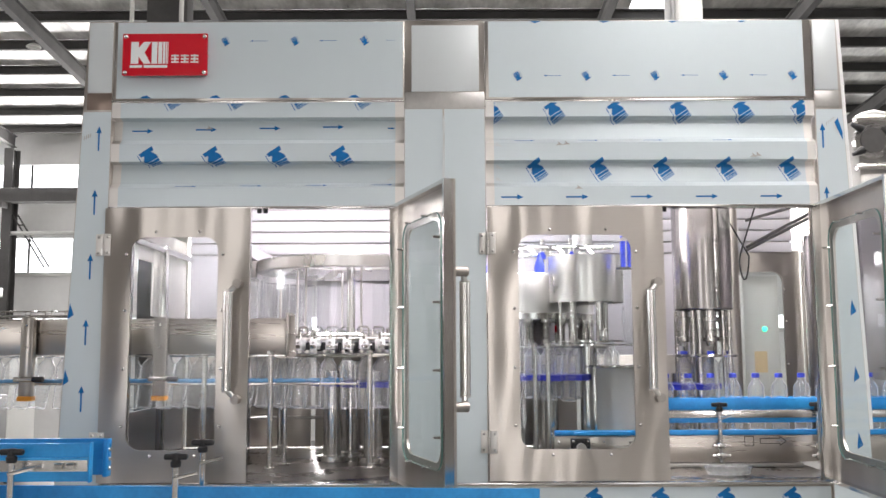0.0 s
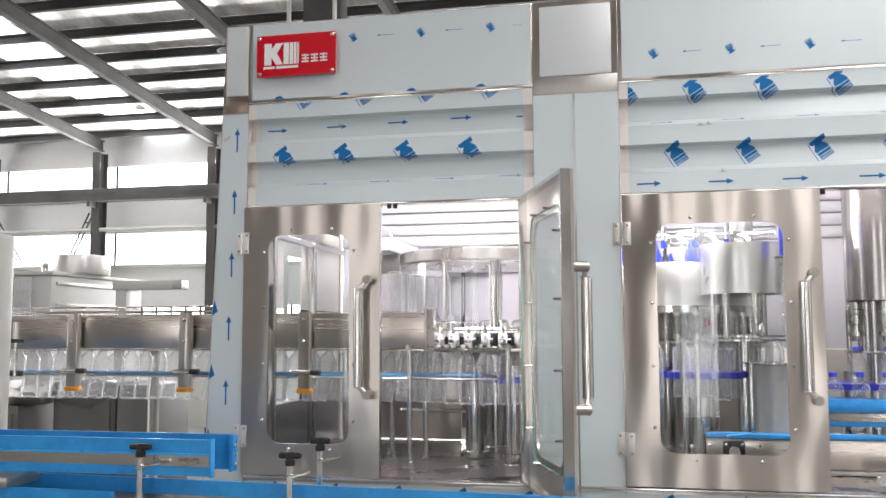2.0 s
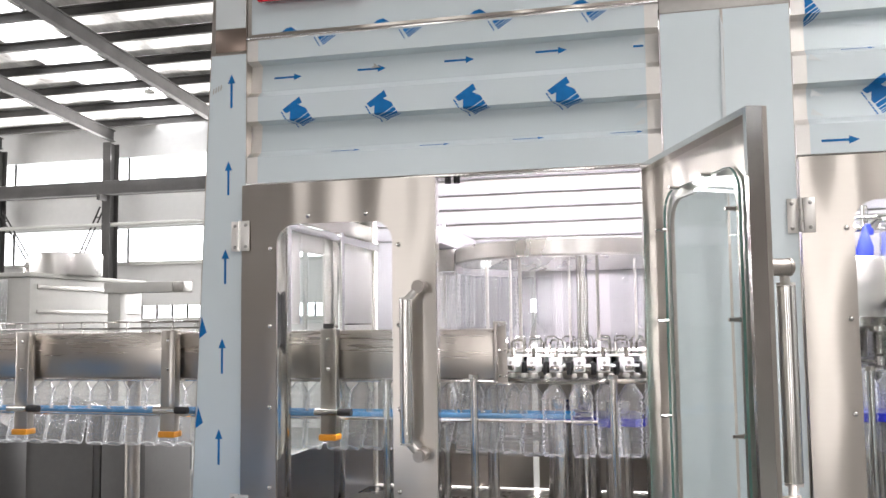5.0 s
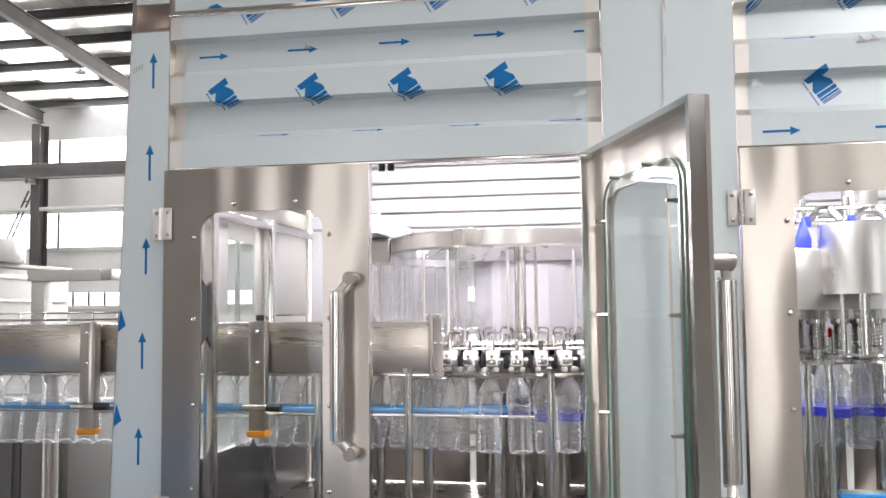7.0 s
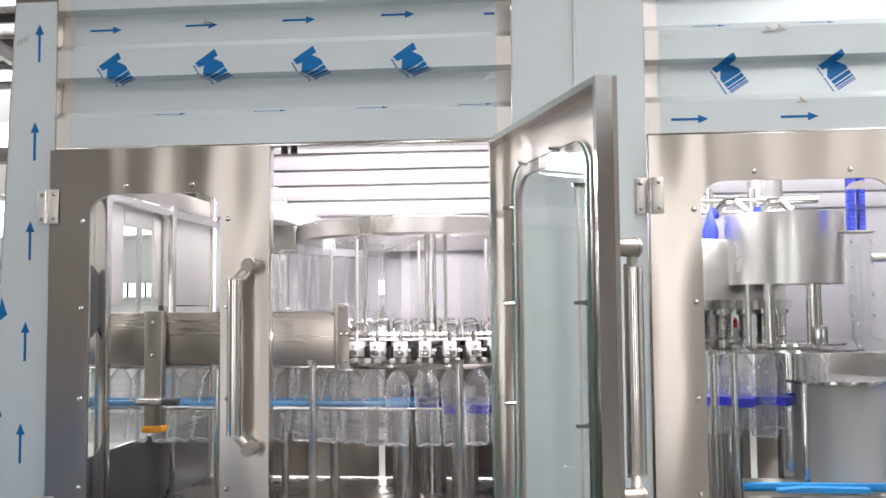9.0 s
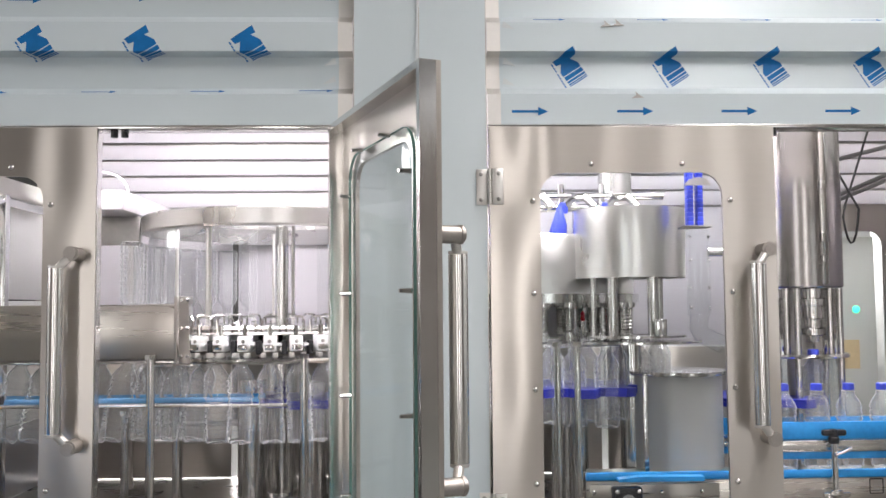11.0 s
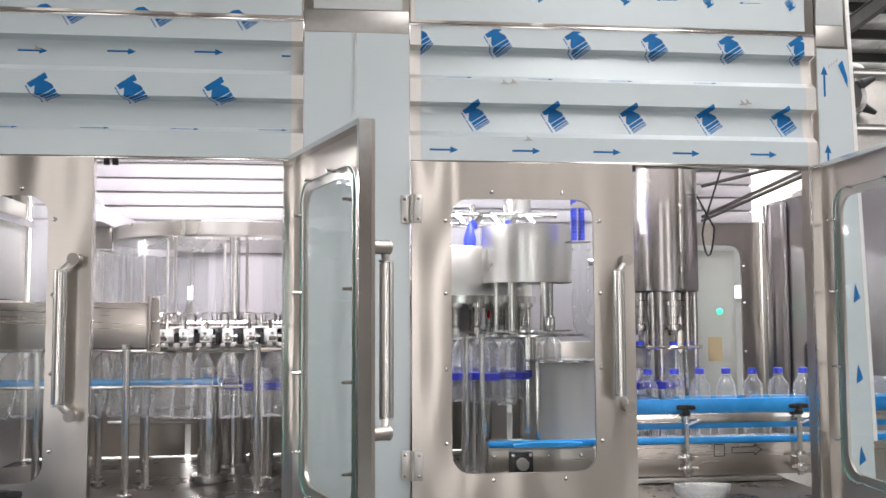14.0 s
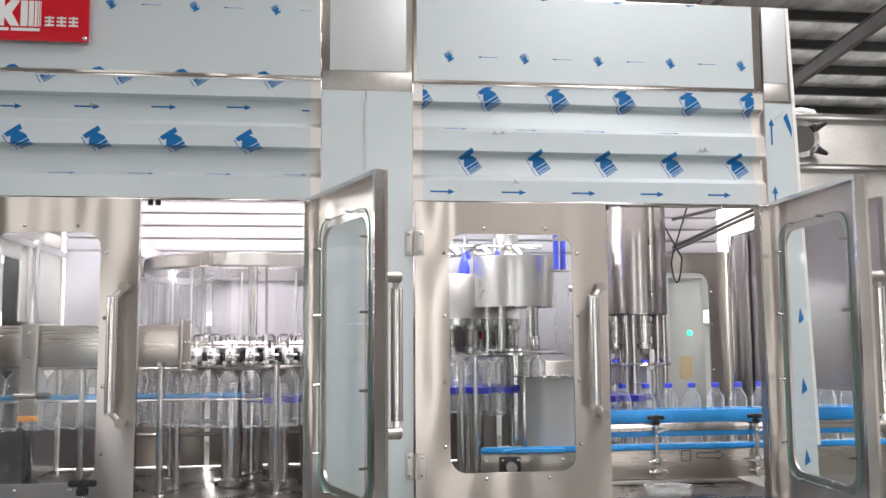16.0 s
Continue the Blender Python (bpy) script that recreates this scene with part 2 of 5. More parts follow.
def lathe(prof, at, seg=24, bm=None, a0=0.0, a1=2 * math.pi):
    """prof: (radius, height) from bottom to top, turned round the upright axis through at."""
    b = bmesh.new()
    full = abs(a1 - a0 - 2 * math.pi) < 1e-6
    n = seg if full else seg + 1
    rings = []
    for r, h in prof:
        rings.append([b.verts.new((at[0] + r * math.cos(a0 + (a1 - a0) * k / seg), at[1] + r * math.sin(a0 + (a1 - a0) * k / seg), at[2] + h)) for k in range(n)])
    for u, w in zip(rings, rings[1:]):
        for k in range(seg):
            b.faces.new((u[k], u[(k + 1) % n], w[(k + 1) % n], w[k]))
    return merge(bm, b)


def tube(points, r, seg=10, bm=None):
    """A round bar or cable along points."""
    b = bmesh.new()
    pts = [Vector(p) for p in points]
    rings = []
    up = Vector((0.13, 0.21, 0.97))
    for i, p in enumerate(pts):
        d = (pts[min(i + 1, len(pts) - 1)] - pts[max(i - 1, 0)]).normalized()
        u = d.cross(up).normalized()
        w = d.cross(u)
        rings.append([b.verts.new(p + r * (math.cos(2 * math.pi * k / seg) * u + math.sin(2 * math.pi * k / seg) * w)) for k in range(seg)])
    for u, w in zip(rings, rings[1:]):
        for k in range(seg):
            b.faces.new((u[k], u[(k + 1) % seg], w[(k + 1) % seg], w[k]))
    b.faces.new(rings[0])
    b.faces.new(rings[-1])
    return merge(bm, b)


def rounded(x0, x1, z0, z1, r, n=6):
    pts = []
    for cx, cz, a in ((x1 - r, z1 - r, 0), (x0 + r, z1 - r, 90), (x0 + r, z0 + r, 180), (x1 - r, z0 + r, 270)):
        pts += [(cx + r * math.cos(radians(a + 90 * k / n)), cz + r * math.sin(radians(a + 90 * k / n))) for k in range(n + 1)]
    return pts


def slab(pts, y0, y1, bm=None):
    """A flat piece with the outline pts (x, z), from y0 to y1."""
    b = bmesh.new()
    f = [b.verts.new((x, y0, z)) for x, z in pts]
    k = [b.verts.new((x, y1, z)) for x, z in pts]
    b.faces.new(f)
    b.faces.new(k[::-1])
    for i in range(len(pts)):
        j = (i + 1) % len(pts)
        b.faces.new((f[i], k[i], k[j], f[j]))
    return merge(bm, b)


def frame_slab(outer, inner, y0, y1, r, bm=None):
    """A plate with a rounded opening. outer, inner: x0, x1, z0, z1."""
    b = bmesh.new()
    ip = rounded(*inner, r)
    ox0, ox1, oz0, oz1 = outer
    n = len(ip) // 4
    op = []
    for i, (x, z) in enumerate(ip):
        q, k = divmod(i, n)
        h = (n - 1) / 2
        right, top = q in (0, 3), q in (0, 1)
        X, Zc = ox1 if right else ox0, oz1 if top else oz0
        if k == h:
            op.append((X, Zc))
        else:
            first = k < h
            along_z = first if q in (0, 2) else not first
            op.append((X, z) if along_z else (x, Zc))
    loops = [[b.verts.new((x, y, z)) for x, z in pts] for pts, y in ((op, y0), (ip, y0), (ip, y1), (op, y1))]
    for a, c in zip(loops, loops[1:] + loops[:1]):
        for i in range(len(ip)):
            j = (i + 1) % len(ip)
            b.faces.new((a[i], a[j], c[j], c[i]))
    return merge(bm, b)


def dome(p, d, r, bm=None, seg=10):
    """A round screw head at p that faces along d."""
    d = Vector(d).normalized()
    b = lathe([(r, 0), (r * 0.95, r * 0.3), (r * 0.7, r * 0.6), (r * 0.3, r * 0.75), (0.0005, r * 0.78)], (0, 0, 0), seg)
    bmesh.ops.transform(b, matrix=Matrix.Translation(p) @ d.to_track_quat("Z", "Y").to_matrix().to_4x4(), verts=b.verts)
    return merge(bm, b)

# ---- the hall ----
WALL_Y, EAVE, PITCH = 10.0, 4.25, 0.085
floor = part("floor", box(-16, 14, -11, 10.3, -0.2, 0), FLOORM)
tagged(floor, "grey green painted concrete factory floor", "floor", kind="structure")


def wall_with_bands(name, x0, x1, y, bands, top, label):
    w = None
    z = 0.0
    for a, c in bands + [(top, top)]:
        w = box(x0, x1, y, y + 0.15, z, a, 0, w)
        z = c
    ob = part(name, w, WALLM)
    return tagged(ob, label, "wall", kind="structure")


BANDS = [(1.56, 1.74), (2.40, 2.90), (3.58, 3.98)]
wall_with_bands("wall_north", -16, 14, WALL_Y, BANDS, 4.6, "white sheet metal hall wall with long window bands")
for i, (x0, x1) in enumerate(((-16, -15.85), (13.85, 14))):
    tagged(part("wall_west" if i == 0 else "wall_east", box(x0, x1, -11, WALL_Y, 0, 6.6), WALLM), "white sheet metal hall wall", "wall", kind="structure")
# wall added out of view; its tan and openings shape the doors' reflections
south = None
for b in ((-16, -4.4, 0, 6.6), (-2.8, 0.7, 0, 6.6), (1.3, 4.4, 0, 6.6), (6.0, 14, 0, 6.6), (-4.4, -2.8, 4.1, 6.6), (0.7, 1.3, 4.1, 6.6), (4.4, 6.0, 4.1, 6.6)):
    south = box(b[0], b[1], -11, -10.85, b[2], b[3], 0, south)
tagged(part("wall_south_unseen", south, BROWNWALL), "unseen tan hall wall with three openings, added for reflections", "wall", kind="structure")
for i, (a, c) in enumerate(BANDS):
    w = thing(f"window_{i + 1}", (-1, WALL_Y + 0.1, a), "long daylight window band in the hall wall", "window", "window bands", "structure")
    part("pane", box(-16, 14, WALL_Y + 0.1, WALL_Y + 0.11, a, c), SKY, w)
    if i != 2:
        part("sill", box(-16, 14, WALL_Y - 0.05, WALL_Y - 0.004, a - 0.06, a - 0.004), CREAM, w)
    step = 0.25 if i == 0 else 2.0
    for k in range(int(30 / step)):
        if i == 0 and not -10 < -16 + k * step < -4:
            continue
        part("mullion", box(-16 + k * step - 0.012, -16 + k * step + 0.012, WALL_Y + 0.06, WALL_Y + 0.09, a, c), BEAM, w)
rail = part("crane_rail", box(-16, 14, WALL_Y - 0.45, WALL_Y - 0.27, 3.36, 3.56, 0.01), BEAM)
tagged(rail, "dark grey painted crane rail along the wall", "beam", kind="structure")
pipe = part("wall_pipe", rod((-16, WALL_Y - 0.3, 2.93), (14, WALL_Y - 0.3, 2.93), 0.03), CREAM)
tagged(pipe, "white painted pipe along the hall wall", "pipe", kind="structure")


def roof_z(y):
    return EAVE + PITCH * (WALL_Y - y) if y > -1 else EAVE + PITCH * (WALL_Y + 1) - PITCH * (-1 - y)


# foil sheets between the roof lights
SKYLIGHTS = ((-7.5, -6.7), (1.95, 2.4), (8.0, 9.0))
edges = [-16] + [v for s in SKYLIGHTS for v in s] + [14]
roof = bmesh.new()
for x0, x1 in zip(edges[0::2], edges[1::2]):
    for ya, yb in ((-11, -1), (-1, 10.3)):
        vs = [roof.verts.new(p) for p in ((x0, ya, roof_z(ya) + 0.2), (x1, ya, roof_z(ya) + 0.2), (x1, yb, roof_z(yb) + 0.2), (x0, yb, roof_z(yb) + 0.2))]
        vt = [roof.verts.new(v.co + Vector((0, 0, 0.05))) for v in vs]
        roof.faces.new(vs)
        roof.faces.new(vt[::-1])
        for i in range(4):
            roof.faces.new((vs[i], vt[i], vt[(i + 1) % 4], vs[(i + 1) % 4]))
tagged(part("ceiling", roof, FOIL), "sloping roof lined with wrinkled silver foil", "ceiling", kind="structure")
for x0, x1 in SKYLIGHTS:
    b = bmesh.new()
    for ya, yb in ((-11, -1), (-1, 10.3)):
        b.faces.new([b.verts.new(p) for p in ((x0, ya, roof_z(ya) + 0.24), (x1, ya, roof_z(ya) + 0.24), (x1, yb, roof_z(yb) + 0.24), (x0, yb, roof_z(yb) + 0.24))])
    tagged(part("roof_light", b, SKY, at=((x0 + x1) / 2, 0, 6)), "bright translucent roof light strip", "roof light", "roof lights", "structure")
# purlins across, rafters along the slope
for k in range(28):
    y = WALL_Y - 0.35 - 0.72 * k
    z = roof_z(y)
    b = box(-16, 14, y - 0.008, y + 0.008, z + 0.09, z + 0.19)
    box(-16, 14, y - 0.045, y + 0.008, z + 0.085, z + 0.095, 0, b)
    box(-16, 14, y - 0.045, y + 0.008, z + 0.175, z + 0.19, 0, b)
    tagged(part("purlin", b, BEAM, at=(0, y, z)), "dark grey steel roof purlin", "beam", "roof purlins", "structure")


def rafter(x):
    b = bmesh.new()
    for hw, z0, z1 in ((0.038, -0.085, -0.075), (0.007, -0.076, 0.078), (0.038, 0.072, 0.082)):
        for ya, yb in ((-10.9, -1), (-1, WALL_Y - 0.2)):
            vs = [b.verts.new((x + sx * hw, y, roof_z(y) + z)) for y in (ya, yb) for z in (z0, z1) for sx in (-1, 1)]
            for f in ((0, 1, 3, 2), (4, 5, 7, 6), (0, 1, 5, 4), (2, 3, 7, 6), (0, 2, 6, 4), (1, 3, 7, 5)):
                b.faces.new([vs[i] for i in f])
    return tagged(part("rafter", b, BEAM, at=(x, 0, 6)), "grey painted steel rafter under the roof", "beam", "roof rafters", "structure")


def column(x):
    c = thing("column", (x, WALL_Y - 0.25, 0), "grey painted steel hall column with a crane bracket", "column", "hall columns", "structure")
    b = box(x - 0.065, x + 0.065, WALL_Y - 0.16, WALL_Y - 0.14, 0, EAVE - 0.1)
    box(x - 0.065, x + 0.065, WALL_Y - 0.36, WALL_Y - 0.34, 0, EAVE - 0.1, 0, b)
    box(x - 0.008, x + 0.008, WALL_Y - 0.345, WALL_Y - 0.155, 0, EAVE - 0.1, 0, b)
    part("shaft", b, BEAM, c)
    part("bracket", box(x - 0.03, x + 0.03, WALL_Y - 0.55, WALL_Y - 0.362, 3.27, 3.355, 0.01), BEAM, c)
    s = -1 if round((x + 8.1) / 1.95) % 2 == 0 else 1
    for dx in (0.0, 0.075):
        part("brace", rod((x + s * (0.06 + dx), WALL_Y - 0.3, 3.2), (x + s * (0.50 + dx), WALL_Y - 0.2, 2.45), 0.012, 8), BEAM, c)
    for f in (0.2, 0.5, 0.8):
        part("rung", rod((x + s * (0.06 + 0.44 * f), WALL_Y - 0.3 + 0.1 * f, 3.2 - 0.75 * f), (x + s * (0.135 + 0.44 * f), WALL_Y - 0.3 + 0.1 * f, 3.2 - 0.75 * f), 0.010, 8), BEAM, c)


for k in range(-4, 12):
    x = -8.1 + 1.95 * k
    if -15 < x < 13:
        rafter(x)
    if -15 < x < 2:
        column(x)

# ---- the filling machine's cabinet ----
BACK = 1.15
XL, XR = -1.275, 1.405
TOP, SEAM, HEAD, SILL = 2.44, 2.148, 1.775, 0.83
cab = thing("filling_machine_cabinet", (0, 0, 0), "stainless steel bottling machine cabinet still wearing its pale blue protective film", "machine")

PROFILE = ((2.40, 0), (2.090, 0), (2.084, 0.030), (2.014, 0.022), (1.997, 0), (1.934, 0), (1.928, 0.030), (1.858, 0.022), (1.841, 0), (1.70, 0))


def prof(z):
    for (za, ya), (zb, yb) in zip(PROFILE, PROFILE[1:]):
        if za >= z >= zb:
            return ya + (yb - ya) * (za - z) / (za - zb)
    return 0.0


def louvre(x0, x1, lift, z0=HEAD, z1=SEAM - 0.004, thick=0.0):
    """A sheet with two pressed recesses, lift in front of the base face."""
    b = bmesh.new()
    zs = [z1] + [z for z, _ in PROFILE if z0 < z < z1] + [z0]
    rows_ = [[b.verts.new((x, prof(z) - lift, z)) for x in (x0, x1)] for z in zs]
    back = [[b.verts.new((x, prof(z) - lift + thick, z)) for x in (x0, x1)] for z in zs] if thick else None
    for a, c in zip(rows_, rows_[1:]):
        b.faces.new((a[0], a[1], c[1], c[0]))
    if back:
        for a, c in zip(back, back[1:]):
            b.faces.new((a[0], c[0], c[1], a[1]))
        for i in (0, 1):
            for (a, c), (d, e) in zip(zip(rows_, rows_[1:]), zip(back, back[1:])):
                b.faces.new((a[i], c[i], e[i], d[i]))
        b.faces.new((rows_[0][0], rows_[0][1], back[0][1], back[0][0]))
        b.faces.new((rows_[-1][0], rows_[-1][1], back[-1][1], back[-1][0]))
    return b


def down(z):
    """Height and depth of a point printed z high, measured along the pressed sheet below the fold."""
    s, path = 1.934 - z, PROFILE[5:9]
    for (za, ya), (zb, yb) in zip(path, path[1:]):
        run = math.hypot(zb - za, yb - ya)
        if s <= run:
            return za + (zb - za) * s / run, ya + (yb - ya) * s / run
        s -= run
    return path[-1]


def prints(polys, cx, cz, size, turn, lift, louvred=True, bm=None, y=None, folded=False):
    """Flat printed shapes, laid along the sheet."""
    b = bmesh.new()
    c, s = math.cos(radians(turn)), math.sin(radians(turn))
    for p in polys:
        b.faces.new([b.verts.new((cx + size * (u * c - w * s), 0, cz + size * (u * s + w * c))) for u, w in p])
    if louvred:
        for z in (1.934, 1.9034, 1.8379) if folded else [p[0] for p in PROFILE]:
            bmesh.ops.bisect_plane(b, geom=b.verts[:] + b.edges[:] + b.faces[:], plane_co=(0, 0, z), plane_no=(0, 0, 1))
    for v in b.verts:
        if folded and v.co.z < 1.934:
            v.co.z, v.co.y = down(v.co.z)
            v.co.z -= lift
            v.co.y -= lift
            continue
        v.co.y = (prof(v.co.z) if louvred else (y or 0.0)) - lift
    return merge(bm, b)


ARROW = [[(-0.5, -0.035), (0.25, -0.035), (0.25, 0.035), (-0.5, 0.035)], [(0.22, -0.12), (0.5, 0), (0.22, 0.12)]]
THIN_ARROW = [[(-0.5, -0.012), (0.3, -0.012), (0.3, 0.012), (-0.5, 0.012)], [(0.3, -0.05), (0.5, 0), (0.3, 0.05)]]
MARK = [[(-0.34, 0.45), (0.36, 0.50), (0.345, 0.28), (0.20, 0.285), (0.365, 0.04), (0.36, -0.10), (-0.29, -0.13), (-0.31, 0.01), (-0.15, 0.25), (-0.30, 0.27)],
        [(-0.285, -0.16), (0.365, -0.13), (0.375, -0.26), (-0.28, -0.30)], [(-0.28, -0.33), (0.375, -0.295), (0.38, -0.36), (-0.275, -0.40)],
        [(-0.275, -0.425), (0.385, -0.39), (0.39, -0.43), (-0.27, -0.465)], [(-0.27, -0.485), (0.39, -0.455), (0.395, -0.485), (-0.265, -0.52)]]
for w0, w1 in ((0.40, 0.30), (0.28, 0.19), (0.17, 0.10), (0.03, -0.06), (-0.08, -0.16), (-0.18, -0.27), (-0.29, -0.38), (-0.40, -0.47)):
    MARK.append([(-0.43, w0), (-0.385, w0), (-0.375, w1), (-0.42, w1)])
LOW_MARK = MARK[1:]
LIFT = 0.0016

for x0, x1, right in ((-1.166, -0.139, False), (0.148, 1.306, True)):
    # pressed louvre sheet: bare steel ends, film between
    panel = part("louvre_panel", louvre(x0, x1, 0.0, thick=0.004), SATIN, cab, "pressed steel panel with two horizontal recesses", smooth=False)
    fx0, fx1 = (x0 + 0.030, x1 - 0.031) if not right else (x0 + 0.029, x1 - 0.030)
    part("film", louvre(fx0, fx1, 0.0008), FILM, panel, "pale blue protective film", smooth=False)
    xs = [0.329 + 0.2225 * k for k in range(5)] if right else [-1.028 + 0.2237 * k for k in range(4)]
    for x in xs:
        part("printed_mark", prints(MARK, x, 1.902 if right else 1.942, 0.070 if right else 0.078, 30, LIFT, folded=not right), PRINT, panel, smooth=False)
    ux = [0.389 + 0.2222 * k for k in range(4)] + [0.171] if right else [-0.961 + 0.2233 * k for k in range(4)]
    for x in ux:
        polys = MARK if right else LOW_MARK
        b = prints(polys, x, 2.108 if right else 2.158, 0.070, 30, LIFT)
        bmesh.ops.bisect_plane(b, geom=b.verts[:] + b.edges[:] + b.faces[:], plane_co=(0, 0, SEAM - 0.008), plane_no=(0, 0, 1), clear_outer=True)
        if x < 0.2 and right:
            bmesh.ops.bisect_plane(b, geom=b.verts[:] + b.edges[:] + b.faces[:], plane_co=(0.178, 0, 0), plane_no=(1, 0, 0), clear_inner=True)
        part("printed_mark", b, PRINT, panel, smooth=False)
    if right:
        b = prints(MARK, 1.262, 2.108, 0.070, 30, LIFT)
        bmesh.ops.bisect_plane(b, geom=b.verts[:] + b.edges[:] + b.faces[:], plane_co=(1.275, 0, 0), plane_no=(1, 0, 0), clear_outer=True)
        part("printed_mark", b, PRINT, panel, smooth=False)
        for k in range(5):
            part("printed_arrow", prints(ARROW, 0.239 + 0.2262 * k, 1.803, 0.078, 0, LIFT), PRINT, panel, smooth=False)
        for k in range(4):
            part("printed_arrow", prints(THIN_ARROW, 0.285 + 0.226 * k + (0.0 if k < 3 else 0.02), 2.006, 0.07, 0, LIFT + 0.001), PRINT, panel, smooth=False)
    else:
        for k in range(4):
            part("printed_arrow", prints(ARROW, -1.0645 + 0.225 * k, 2.049 + 0.0042 * k, 0.075, 0, LIFT), PRINT, panel, smooth=False)
        b = prints(ARROW, -0.160, 2.056, 0.075, 0, LIFT)
        bmesh.ops.bisect_plane(b, geom=b.verts[:] + b.edges[:] + b.faces[:], plane_co=(-0.174, 0, 0), plane_no=(1, 0, 0), clear_outer=True)
        part("printed_arrow", b, PRINT, panel, smooth=False)
        for k in range(4):
            part("printed_arrow", prints(THIN_ARROW, -0.902 + 0.2285 * k, 1.846 + 0.0015 * k, 0.075, 0, LIFT + 0.002), PRINT, panel, smooth=False)
    # upper fascia
    fas = part("fascia", box(x0, x1, 0.0, 0.03, SEAM + 0.004, TOP, 0.002), STEEL, cab, "flat upper steel fascia")
    gx0, gx1 = (x0 + 0.012, x1 - 0.004) if not right else (x0 + 0.012, x1 - 0.028)
    part("film", box(gx0, gx1, -0.0012, -0.0002, SEAM + 0.012, TOP - 0.003), FILM, fas, "pale blue protective film")
    if right:
        for k in range(5):
            part("printed_mark", prints(MARK, 0.263 + 0.2432 * k, 2.236, 0.031, 210, 0.002, False), PRINT, fas, smooth=False)
            if k < 4:
                part("printed_arrow", prints(THIN_ARROW, 0.385 + 0.2432 * k, 2.237, 0.064, 180, 0.002, False), PRINT, fas, smooth=False)
        for k in range(4):
            part("printed_mark", slab([(0.31 + 0.245 * k, TOP - 0.0035), (0.35 + 0.245 * k, TOP - 0.0035), (0.325 + 0.245 * k, TOP - 0.011)], -0.002, -0.0013), PRINT, fas, smooth=False)
    else:
        for k in range(3):
            part("printed_mark", prints(MARK, -0.772 + 0.2465 * k, 2.367, 0.030, 210, 0.002, False), PRINT, fas, smooth=False)
        for k in range(3):
            part("printed_arrow", prints(THIN_ARROW, -0.655 + 0.2465 * k if k < 2 else -0.187, 2.368, 0.064 if k < 2 else 0.03, 180, 0.002, False), PRINT, fas, smooth=False)
        for k in range(4):
            part("printed_mark", slab([(-1.07 + 0.245 * k, SEAM + 0.0125), (-1.03 + 0.245 * k, SEAM + 0.0125), (-1.045 + 0.245 * k, SEAM + 0.023), (-1.06 + 0.245 * k, SEAM + 0.02)], -0.002, -0.0013), PRINT, fas, smooth=False)
    part("lintel", box(x0, x1, -0.004, 0.05, HEAD - 0.008, HEAD - 0.001, 0.001), BRIGHT, cab)
    part("seam_strip", box(x0 - 0.002, x1 + 0.002, -0.005, 0.0, SEAM - 0.0035, SEAM + 0.0035, 0.001), BRIGHT, cab)

